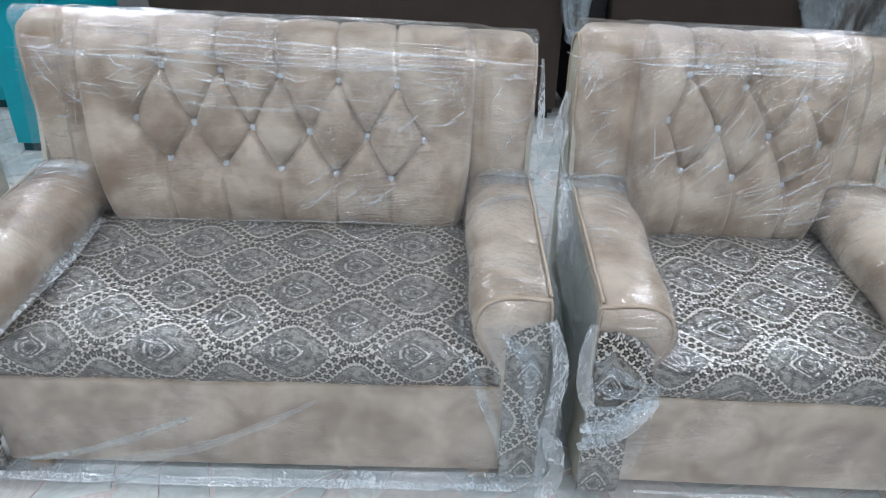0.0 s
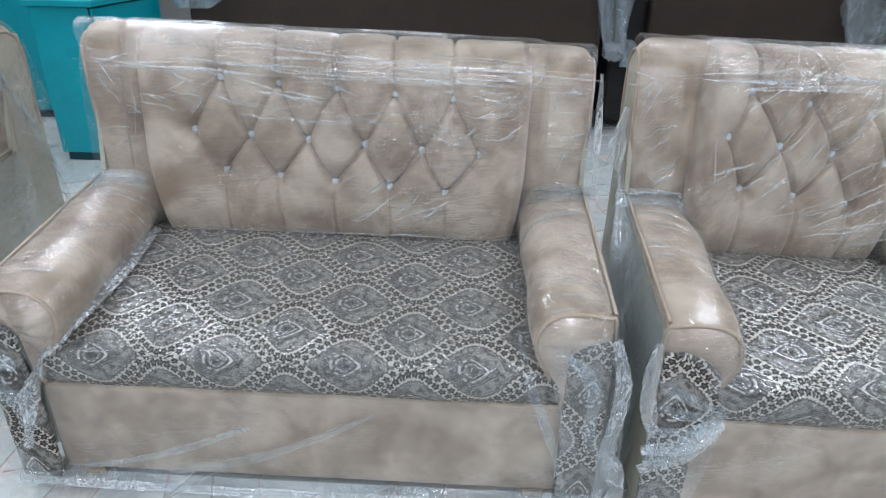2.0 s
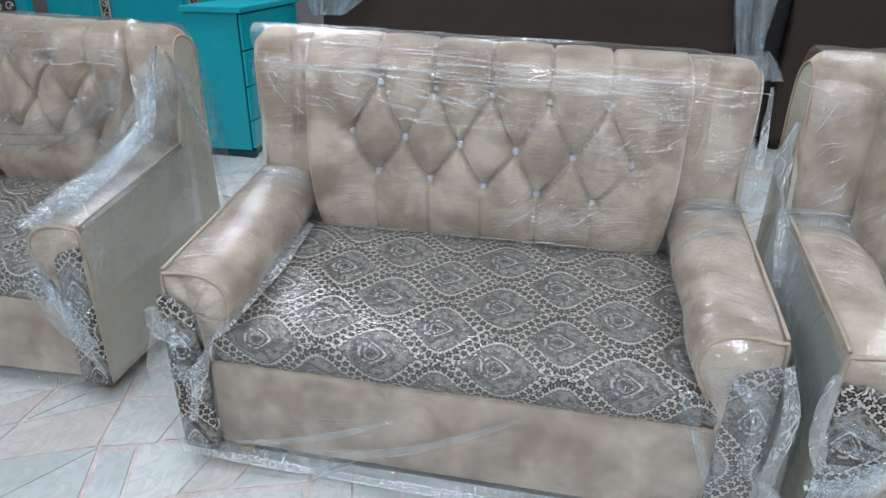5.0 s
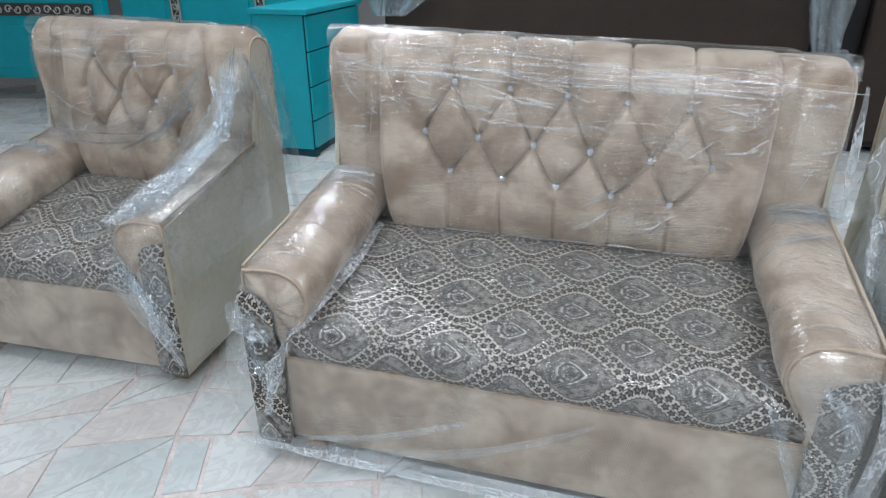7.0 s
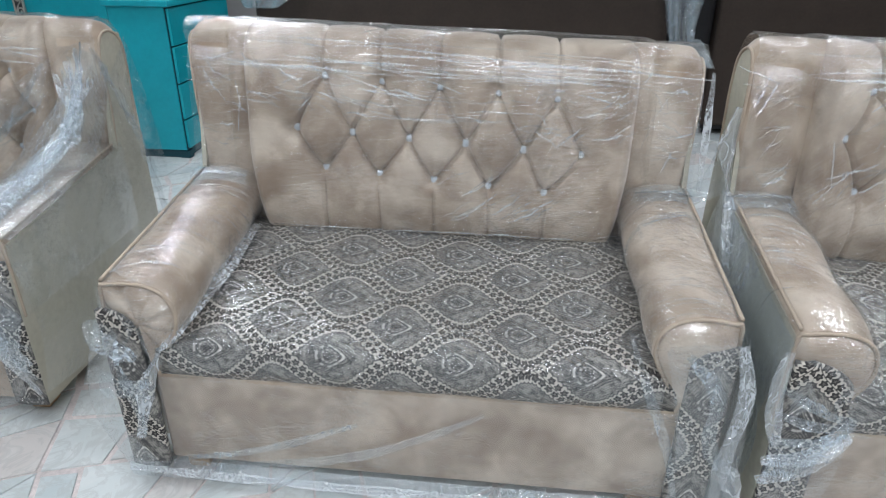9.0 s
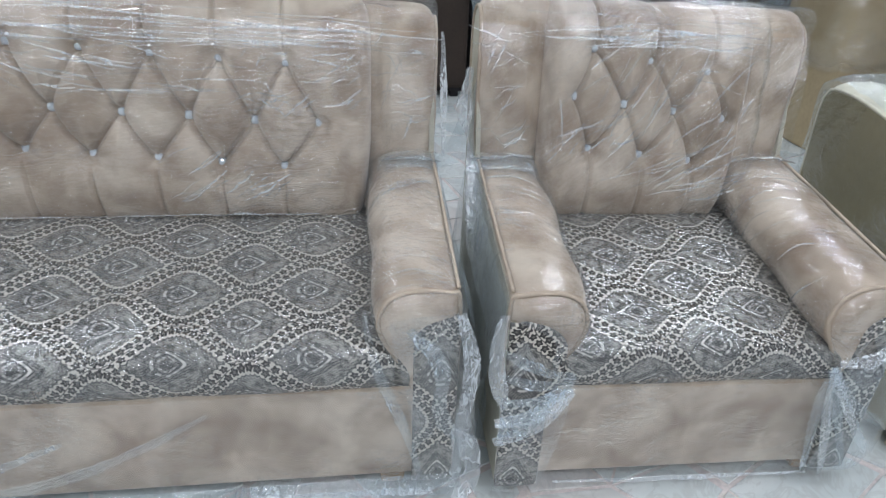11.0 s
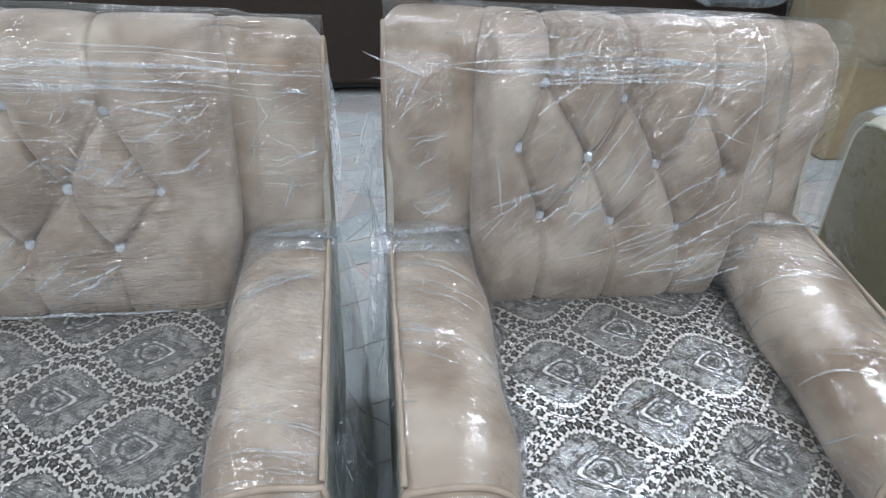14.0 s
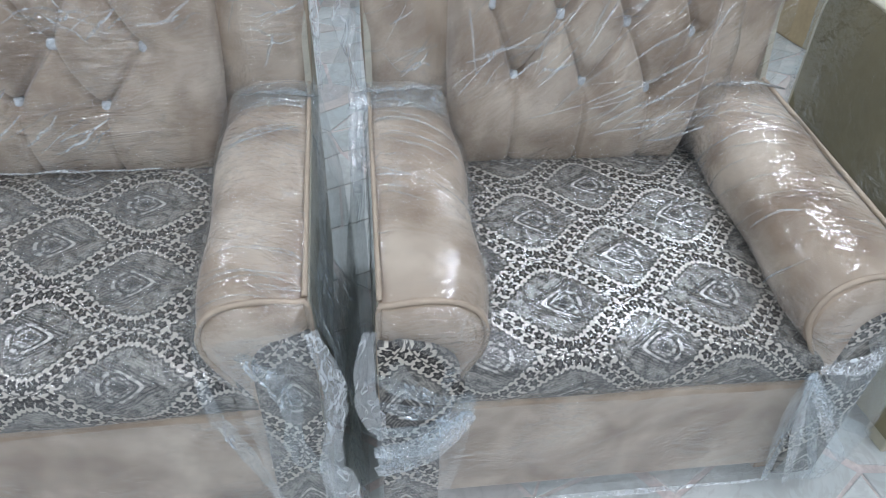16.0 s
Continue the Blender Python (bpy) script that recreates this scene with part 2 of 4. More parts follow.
MARBLE, MARBLE_FAR = marble_mat("marble_offcut", False), marble_mat("marble_offcut_field", True)
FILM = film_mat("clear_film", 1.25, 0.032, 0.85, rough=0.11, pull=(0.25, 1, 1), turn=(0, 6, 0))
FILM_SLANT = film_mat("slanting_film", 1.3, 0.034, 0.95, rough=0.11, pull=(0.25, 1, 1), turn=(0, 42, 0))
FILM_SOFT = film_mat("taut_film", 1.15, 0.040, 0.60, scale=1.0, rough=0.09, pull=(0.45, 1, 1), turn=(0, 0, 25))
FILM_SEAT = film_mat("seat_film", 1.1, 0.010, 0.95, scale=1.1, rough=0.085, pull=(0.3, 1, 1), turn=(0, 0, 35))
# these two are whitened all over in place of many layers' gloss
FILM_LOOSE = film_mat("loose_film", 1.15, 0.09, 0.8, tint=(0.82, 0.93, 1.0), rough=0.11, pull=(1, 1, 0.3), turn=(0, 0, 0), sheen_white=0.07)
FILM_ROPE = film_mat("gathered_film", 1.3, 0.42, 0.8, tint=(0.92, 0.97, 1.0), rough=0.12, pull=(1, 1, 0.5), turn=(0, 0, 0), sheen_white=0.26)


def crystal_mat():
    m = Mat("cut_crystal")
    m.set(Base_Color=(0.80, 0.88, 0.95), Roughness=0.12, Metallic=0.25, Coat_Weight=1.0)
    return m.m


CRYSTAL = crystal_mat()
TUBE_GLOW = Mat("lamp_diffuser")
TUBE_GLOW.set(Base_Color=(0.9, 0.9, 0.9), Emission_Color=(0.95, 0.98, 1.0), Emission_Strength=6.0)
TUBE_GLOW = TUBE_GLOW.m
LAMP_BODY = plain_mat("white_enamel", (0.8, 0.8, 0.8), 0.4)


# ---- mesh helpers ----
def mesh_ob(name, verts, faces, mat, parent=None, label="", smooth=True, uvs=None):
    me = bpy.data.meshes.new(name)
    me.from_pydata([tuple(v) for v in verts], [], faces)
    me.materials.append(mat)
    if smooth:
        me.polygons.foreach_set("use_smooth", [True] * len(me.polygons))
    if uvs is not None:
        layer = me.uv_layers.new(name="UVMap")
        idx = np.empty(len(me.loops), dtype=np.int32)
        me.loops.foreach_get("vertex_index", idx)
        layer.data.foreach_set("uv", np.asarray(uvs, dtype=np.float32)[idx].ravel())
    ob = new(name, me)
    ob.parent = parent
    if label:
        ob["label"] = label
    return ob


def part(name, bm, mat, parent, label="", smooth=False):
    me = bpy.data.meshes.new(name)
    bm.to_mesh(me)
    bm.free()
    me.materials.append(mat)
    if smooth:
        me.polygons.foreach_set("use_smooth", [True] * len(me.polygons))
    ob = new(name, me)
    ob.parent = parent
    if label:
        ob["label"] = label
    return ob


def grid_faces(nu, nv, wrap=False):
    f = []
    for i in range(nu if wrap else nu - 1):
        for j in range(nv - 1):
            a, b = i * nv + j, ((i + 1) % nu) * nv + j
            f.append((a, b, b + 1, a + 1))
    return f


def sheet(name, P, mat, parent, label="", uvs=None, thick=0.0, flip=False):
    """A grid of points (nu, nv, 3) as one smooth surface."""
    nu, nv = P.shape[:2]
    fs = grid_faces(nu, nv)
    if flip:
        fs = [q[::-1] for q in fs]
    ob = mesh_ob(name, P.reshape(-1, 3), fs, mat, parent, label, True, None if uvs is None else uvs.reshape(-1, 2))
    if thick:
        s = ob.modifiers.new("thickness", "SOLIDIFY")
        s.thickness, s.offset = thick, -1
    return ob


def bm_box(x0, x1, y0, y1, z0, z1, bevel=0.0, seg=2):
    bm = bmesh.new()
    bmesh.ops.create_cube(bm, size=1)
    for v in bm.verts:
        v.co = ((x0 + x1) / 2 + v.co.x * (x1 - x0), (y0 + y1) / 2 + v.co.y * (y1 - y0), (z0 + z1) / 2 + v.co.z * (z1 - z0))
    if bevel:
        bmesh.ops.bevel(bm, geom=list(bm.edges), offset=bevel, segments=seg, affect="EDGES", profile=0.5)
    return bm


def resample(pts, n):
    pts = np.asarray(pts, float)
    s = np.r_[0, np.cumsum(np.linalg.norm(np.diff(pts, axis=0), axis=1))]
    q = np.linspace(0, s[-1], n)
    return np.stack([np.interp(q, s, pts[:, k]) for k in range(pts.shape[1])], 1)


def smooth_line(pts, n, rounds=3):
    """Corners cut by Chaikin's rule, then even steps."""
    p = np.asarray(pts, float)
    for _ in range(rounds):
        a, b = p[:-1], p[1:]
        p = np.concatenate([p[:1], np.stack([a * 0.75 + b * 0.25, a * 0.25 + b * 0.75], 1).reshape(-1, p.shape[1]), p[-1:]])
    return resample(p, n)


def tube(name, pts, radius, mat, parent, label="", sides=6):
    p = np.asarray(pts, float)
    tan = np.gradient(p, axis=0)
    tan /= np.linalg.norm(tan, axis=1)[:, None] + 1e-9
    ref = np.array([0.31, 0.17, 0.93])
    a = np.cross(tan, ref)
    a /= np.linalg.norm(a, axis=1)[:, None] + 1e-9
    b = np.cross(tan, a)
    r = radius if np.ndim(radius) else np.full(len(p), radius)
    ang = np.linspace(0, 2 * np.pi, sides, endpoint=False)
    ring = p[:, None] + r[:, None, None] * (np.cos(ang)[None, :, None] * a[:, None] + np.sin(ang)[None, :, None] * b[:, None])
    n, fs = len(p), []
    for i in range(n - 1):
        for k in range(sides):
            fs.append((i * sides + k, i * sides + (k + 1) % sides, (i + 1) * sides + (k + 1) % sides, (i + 1) * sides + k))
    fs += [tuple(range(sides))[::-1], tuple((n - 1) * sides + k for k in range(sides))]
    return mesh_ob(name, ring.reshape(-1, 3), fs, mat, parent, label)


def hash3(i, j, k, seed):
    h = (i * 374761393 + j * 668265263 + k * 2147483647 + seed * 974711) & 0xFFFFFFFF
    h = ((h ^ (h >> 13)) * 1274126177) & 0xFFFFFFFF
    return ((h ^ (h >> 16)) & 0xFFFF) / 32767.5 - 1.0


def vnoise(p, seed=0):
    """Smooth value noise at points (..., 3), in -1 to 1."""
    f = np.floor(p)
    i = f.astype(np.int64)
    t = p - f
    t = t * t * (3 - 2 * t)
    out = 0
    for a in (0, 1):
        for b in (0, 1):
            for c in (0, 1):
                w = (t[..., 0] if a else 1 - t[..., 0]) * (t[..., 1] if b else 1 - t[..., 1]) * (t[..., 2] if c else 1 - t[..., 2])
                out = out + w * hash3(i[..., 0] + a, i[..., 1] + b, i[..., 2] + c, seed)
    return out


def ridges(P, freq, seed, along=None, stretch=4.0):
    """Sharp creases in 0 to 1, drawn out along a direction."""
    Q = P * freq
    if along is not None:
        d = np.asarray(along, float)
        d /= np.linalg.norm(d)
        Q = Q - (Q @ d)[..., None] * d * (1 - 1 / stretch)
    W = np.stack([vnoise(Q * 0.6 + 7.1 * k, seed + k) for k in range(3)], -1)
    return 1 - np.abs(vnoise(Q + 0.7 * W, seed + 5))


def normals(P):
    du, dv = np.gradient(P, axis=0), np.gradient(P, axis=1)
    n = np.cross(du, dv)
    return n / (np.linalg.norm(n, axis=-1)[..., None] + 1e-9)


def finer(P, nu, nv):
    """The grid P at nu by nv points."""
    a, b = np.linspace(0, P.shape[0] - 1, nu), np.linspace(0, P.shape[1] - 1, nv)
    i, j = np.minimum(a.astype(int), P.shape[0] - 2), np.minimum(b.astype(int), P.shape[1] - 2)
    s, t = (a - i)[:, None, None], (b - j)[None, :, None]
    i, j = i[:, None], j[None]
    return P[i, j] * (1 - s) * (1 - t) + P[i + 1, j] * s * (1 - t) + P[i, j + 1] * (1 - s) * t + P[i + 1, j + 1] * s * t


def wrapped(P, nu, nv, off, amp, freq, seed, along=None, stretch=4.0, out=1.0):
    """A crinkled film a little off the grid P."""
    Q = finer(P, nu, nv)
    N = normals(Q) * out
    r = ridges(Q, freq, seed, along, stretch) ** 3 + 0.45 * ridges(Q, freq * 2.7, seed + 11, along, stretch * 0.6) ** 4
    return Q + N * (off + amp * r)[..., None]


def empty(name, m):
    e = new(name)
    e.empty_display_size = 0.1
    e.matrix_world = m
    return e


# ---- room ----
def room():
    x0, x1, y0, y1, h = ROOM
    t = 0.2
    for name, b in (("wall_north", (x0 - t, x1 + t, y1, y1 + t, 0, h)), ("wall_south", (x0 - t, x1 + t, y0 - t, y0, 0, h)),
                    ("wall_west", (x0 - t, x0, y0, y1, 0, h)), ("wall_east", (x1, x1 + t, y0, y1, 0, h))):
        tagged(part(name, bm_box(*b), SHOP_WALL, None), "unseen showroom wall, grey to keep reflections in the film low", "wall", kind="structure")
    tagged(part("ceiling", bm_box(x0 - t, x1 + t, y0 - t, y1 + t, h, h + t), WHITE_WALL, None), "unseen showroom ceiling, white to bounce light", "ceiling", kind="structure")
    # fixtures added round the unseen tubes
    for tx, ty in TUBES:
        e = tagged(empty("ceiling_light", pose(tx, ty, 2.905)), "unseen white batten ceiling light, placed to light and glint the film", "lamp", "ceiling lights")
        part("body", bm_box(-0.64, 0.64, -0.11, 0.11, 0.05, 0.095, 0.008), LAMP_BODY, e)
        part("diffuser", bm_box(-0.6, 0.6, -0.08, 0.08, 0.012, 0.05, 0.01), TUBE_GLOW, e)


room()
FLOOR = tagged(part("floor", bm_box(ROOM[0], ROOM[1], ROOM[2], ROOM[3], -0.1, -0.004), GROUT, None), "crazy-paved floor of pale marble offcuts in pinkish mortar", "floor", kind="structure")


# ---- upholstery ----
def arm_section(zt, hw):
    """Outline of a right-hand arm from outside bottom over the top to the inside bottom, as (x, z)."""
    return [(hw, 0.30), (hw, zt - 0.05), (hw - 0.002, zt - 0.006), (hw - 0.012, zt + 0.004), (hw - 0.07, zt + 0.012), (hw - 0.125, zt + 0.006), (hw - 0.168, zt - 0.022),
            (hw - 0.186, zt - 0.075), (hw - 0.172, zt - 0.125), (hw - 0.145, zt - 0.165), (hw - 0.112, 0.345), (hw - 0.10, 0.30)]


def arm_top(y):
    return 0.570 + 0.140 * y


PROFILE = [(0.560, 0.42), (0.513, 0.492), (0.490, 0.56), (0.487, 0.65), (0.495, 0.76), (0.508, 0.86), (0.524, 0.94), (0.546, 1.008), (0.588, 1.048), (0.64, 1.060),
           (0.70, 1.050), (0.74, 1.005), (0.755, 0.92)]
DEPTH = 0.78


def sag(P):
    """The tops of the backs run a little down to one side."""
    P[..., 2] -= 0.030 * P[..., 0] * np.clip((P[..., 2] - 0.80) / 0.20, 0, 1)
    return P



def gem_mesh():
    bm = bmesh.new()
    rings = [(0.0, -0.0005, 0.0), (0.005, -0.0085, 1), (0.0095, -0.006, 1), (0.0115, 0.0, 1), (0.0105, 0.004, 1)]
    sides, rows = 8, []
    for k, (r, y, _) in enumerate(rings[1:]):
        rows.append([bm.verts.new((r * math.cos(2 * math.pi * (i + 0.5 * (k % 2)) / sides), y, r * math.sin(2 * math.pi * (i + 0.5 * (k % 2)) / sides))) for i in range(sides)])
    bm.faces.new(rows[0])
    for a, b in zip(rows[:-1], rows[1:]):
        for i in range(sides):
            bm.faces.new((a[i], a[(i + 1) % sides], b[(i + 1) % sides], b[i]))
    me = bpy.data.meshes.new("button")
    bmesh.ops.recalc_face_normals(bm, faces=bm.faces)
    bm.to_mesh(me)
    bm.free()
    me.materials.append(CRYSTAL)
    return me


GEM = gem_mesh()


def seg_dist(X, S, a, b):
    (ax, as_), (bx, bs) = a, b
    dx, ds = bx - ax, bs - as_
    t = np.clip(((X - ax) * dx + (S - as_) * ds) / (dx * dx + ds * ds + 1e-9), 0, 1)
    return np.hypot(X - ax - t * dx, S - as_ - t * ds)


def tufted_back(root, bw, rows, step=0.004):
    """Back cushion: rows of buttons (x, z) pull it into diamonds."""
    prof = smooth_line(PROFILE, 140)
    ss = np.r_[0, np.cumsum(np.linalg.norm(np.diff(prof, axis=0), axis=1))]
    front = prof[:, 1].argmax()
    to_s = lambda z: float(np.interp(z, prof[:front, 1], ss[:front]))
    nx, ns = int(2 * bw / step), int(ss[-1] / step)
    u, s = np.linspace(-1, 1, nx), np.linspace(0, ss[-1], ns)
    Y0, Z0 = np.interp(s, ss, prof[:, 0]), np.interp(s, ss, prof[:, 1])
    wid = bw * np.interp(Z0, [0.42, 0.52, 0.7, 1.07], [0.93, 0.955, 0.985, 1.0])
    X = u[:, None] * wid[None]
    S = np.broadcast_to(s[None], X.shape)
    pts = [[(x, to_s(z)) for x, z in r] for r in rows]
    A, B, C = pts
    segs = []
    for i, b in enumerate(B):
        for other in (A, C):
            if i < len(other):
                segs.append((b, other[i]))
            if i > 0:
                segs.append((b, other[i - 1]))
    seams = [(c, (c[0] + 0.004, 0.02)) for c in C] + [(a, (a[0] - 0.004, to_s(1.06) + 0.16)) for a in A]
    depth = np.zeros(X.shape)
    crease, seam = np.full(X.shape, 9.0), np.full(X.shape, 9.0)
    for a, b in segs:
        crease = np.minimum(crease, seg_dist(X, S, a, b))
    for a, b in seams:
        seam = np.minimum(seam, seg_dist(X, S, a, b))
    depth += np.maximum(0.022 * np.exp(-(crease / 0.0055) ** 2) + 0.017 * np.exp(-(crease / 0.030) ** 2), 0.014 * np.exp(-(seam / 0.0045) ** 2) + 0.004 * np.exp(-(seam / 0.03) ** 2))
    pit = np.full(X.shape, 9.0)
    for r in pts:
        for p in r:
            pit = np.minimum(pit, np.hypot(X - p[0], S - p[1]))
    depth += 0.020 * np.exp(-(pit / 0.020) ** 2) + 0.010 * np.exp(-(pit / 0.06) ** 2)
    edge = np.clip((np.abs(u)[:, None] * wid - (wid - 0.038)) / 0.038, 0, 1)
    edge = np.broadcast_to(edge, X.shape)
    depth += 0.095 * (1 - np.sqrt(np.clip(1 - edge ** 2, 0, 1)))
    depth += 0.004 * vnoise(np.stack([X * 9, S * 9, X * 0], -1), 3)
    P = sag(np.stack([X, np.broadcast_to(Y0[None], X.shape), np.broadcast_to(Z0[None], X.shape)], -1))
    N = normals(P)
    out = P - N * depth[..., None]
    flat = P - N * (0.085 * (1 - np.sqrt(np.clip(1 - edge ** 2, 0, 1))))[..., None]
    back = sheet("backrest", out, VELVET, root, "beige velvet tufted back with crystal buttons")
    for r, row in zip(pts, rows):
        for x, sv in r:
            i, j = int(np.abs(u * wid[int(sv / step) if int(sv / step) < ns else ns - 1] - x).argmin()), int(np.abs(s - sv).argmin())
            ob = new("button", GEM)
            ob.parent = back
            ob.matrix_basis = pose(*(out[i, j] + N[i, j] * 0.010), -6, 0, random.uniform(0, 40)) @ Matrix.Scale(random.uniform(1.0, 1.15), 4)
    return flat


def wing(root, side, hw, bw):
    """Padded side of the back, from the cushion to the outer edge."""
    xs = np.linspace(bw - 0.06, hw, 22)
    prof = smooth_line([(0.61, 0.40), (0.592, 0.55), (0.590, 0.75), (0.596, 0.93), (0.606, 1.005), (0.635, 1.038), (0.68, 1.042), (0.74, 1.02), (0.765, 0.96), (0.77, 0.40)], 60)
    P = np.zeros((22, 60, 3))
    for i, x in enumerate(xs):
        k = (x - xs[0]) / (xs[-1] - xs[0])
        puff = 0.014 * (1 - abs(2 * k - 1.0) ** 4)
        inset = 0.02 * max(0, (k - 0.86) / 0.14) ** 2
        P[i, :, 0] = side * (x - 0.012 * np.clip((0.75 - prof[:, 1]) / 0.3, 0, 1) * (k > 0.9))
        c = np.array([0.68, 0.75])
        n = prof - c
        n /= np.linalg.norm(n, axis=1)[:, None]
        q = prof + n * (puff - inset)
        P[i, :, 1], P[i, :, 2] = q[:, 0], q[:, 1]
        P[i, :, 1] += 0.045 * max(0.0, 1 - k / 0.42) ** 1.5 * (prof[:, 0] < 0.66)
    P[..., 1] += 0.004 * vnoise(P * 11, 5)
    sag(P)
    w = sheet("back_wing", P, VELVET, root)
    tube("piping", P[-1, 6:48] + np.array([side * 0.002, 0, 0.0]), 0.0048, PIPING, w)
    return P


def arm(root, side, hw, pattern_w, pleats):
    """A rolled arm, its front, its flat outside and its piping."""
    ny = 64
    ys = np.linspace(0.0, 0.62, ny)
    sec = []
    for y in ys:
        c = smooth_line(arm_section(arm_top(y), hw), 70, 3)
        puff = 0.004 * math.sin(y * 21) + (0.010 * (1 - math.exp(-y / 0.05)) - 0.010)
        mid = np.array([hw - 0.09, arm_top(y) - 0.09])
        n = c - mid
        ln = np.linalg.norm(n, axis=1)
        k = (c[:, 0] < hw - 0.01)[:, None] * (n / ln[:, None]) * puff
        sec.append(c + k)
    sec = np.array(sec)
    P = np.zeros((ny, 70, 3))
    P[..., 0], P[..., 1], P[..., 2] = side * sec[..., 0], ys[:, None], sec[..., 1]
    P[..., 0] += side * 0.004 * vnoise(P * 8, 21 + side) * (sec[..., 0] < hw - 0.02)
    a = sheet("armrest", P, VELVET, root, flip=side > 0)
    # padded front face
    c = P[0]
    cen = np.array([side * (hw - 0.085), 0, arm_top(0) - 0.1])
    face = np.zeros((70, 9, 3))
    for j in range(9):
        k = j / 8
        face[:, j] = c * (1 - k) + cen * k
        face[:, j, 1] = -0.002 - 0.016 * math.sin(min(1, k * 2.2) * math.pi / 2)
    if pleats:
        ang = np.arctan2(face[..., 2] - cen[2], face[..., 0] - cen[0])
        face[..., 1] += 0.011 * np.abs(np.sin(ang * 4.0)) ** 6 * np.clip((np.hypot(face[..., 0] - cen[0], face[..., 2] - cen[2])) / 0.06, 0, 1)
    sheet("arm_front", face, VELVET, root)
    tube("piping", P[0, 4:66] + np.array([0, -0.004, 0]), 0.0052, PIPING, a)
    tube("piping", np.stack([np.full(ny, side * (hw - 0.004)), ys, [arm_top(y) + 0.004 for y in ys]], 1), 0.0046, PIPING, a)
    # patterned facing, from the foot up under the roll
    ztop = arm_top(0) - 0.055
    zs = np.linspace(0.05, ztop, 34)
    G = np.zeros((12, 34, 3))
    for j, z in enumerate(zs):
        k = (z - 0.05) / (ztop - 0.05)
        w = 0.098 + (pattern_w - 0.098) * max(0, min(1, (k - 0.45) / 0.3)) ** 1.0
        w *= math.sqrt(max(0.02, 1 - max(0, (k - 0.86) / 0.145) ** 2))
        for i in range(12):
            G[i, j] = (side * (hw + 0.001 - w * (1 - i / 11)), -0.022 - 0.004 * math.sin(math.pi * i / 11), z)
    uv = np.stack([G[..., 2] - 0.385, G[..., 0] * side - hw + 0.038], -1)
    sheet("facing", G, DAMASK, root, "patterned damask facing", uv, 0.012)
    # flat outside
    out = [(-0.018, 0.05), (-0.018, ztop - 0.05), (0.002, ztop - 0.01), (0.004, arm_top(0) - 0.016), (0.572, arm_top(0.57) - 0.012), (0.605, 0.80), (0.612, 0.95), (0.634, 0.995), (0.66, 1.012), (0.70, 1.016), (0.735, 0.998), (0.76, 0.95), (0.775, 0.05)]
    out = [(y, z - 0.030 * side * hw * min(1, max(0, (z - 0.80) / 0.20))) for y, z in out]
    bm = bmesh.new()
    a0 = [bm.verts.new((side * (hw + 0.001), y, z)) for y, z in out]
    b0 = [bm.verts.new((side * (hw - 0.012), y, z)) for y, z in out]
    bm.faces.new(a0)
    bm.faces.new(b0[::-1])
    for i in range(len(out)):
        j = (i + 1) % len(out)
        bm.faces.new((a0[i], b0[i], b0[j], a0[j]))
    bmesh.ops.recalc_face_normals(bm, faces=bm.faces)
    part("side_panel", bm, CREAM_CLOTH, root, "plain cream lining cloth")
    return P


def seat(root, hw, phase):
    """phase: where a drop of the pattern lies, across and back, and the way it points."""
    prof = smooth_line([(0.006, 0.313), (-0.010, 0.34), (-0.012, 0.385), (-0.004, 0.415), (0.020, 0.426), (0.07, 0.436), (0.16, 0.452), (0.28, 0.474), (0.42, 0.495), (0.51, 0.503), (0.58, 0.495)], 90, 2)
    ss = np.r_[0, np.cumsum(np.linalg.norm(np.diff(prof, axis=0), axis=1))]
    nx = int(2 * hw / 0.012)
    xs = np.linspace(-hw, hw, nx)
    P = np.zeros((nx, 90, 3))
    P[..., 0] = xs[:, None]
    P[..., 1], P[..., 2] = prof[None, :, 0], prof[None, :, 1]
    drop = np.clip((np.abs(xs) - (hw - 0.09)) / 0.09, 0, 1) ** 2
    P[..., 2] -= drop[:, None] * 0.022 * (ss[None] > 0.1)
    P[..., 2] += 0.0035 * vnoise(P * 6, 8) * (ss[None] > 0.08)
    P[..., 1] += 0.003 * vnoise(P * 9, 9) * (ss[None] < 0.16)
    across, back, way = phase
    s0 = float(np.interp(back, prof[30:, 0], ss[30:]))
    U, V = np.broadcast_to(xs[:, None] - across, (nx, 90)), np.broadcast_to(ss[None] - s0, (nx, 90))
    uv = np.stack([U + 0.065 * V, V], -1) * way
    sheet("seat_cushion", P, DAMASK, root, "grey, charcoal and cream damask seat", uv)
    return P


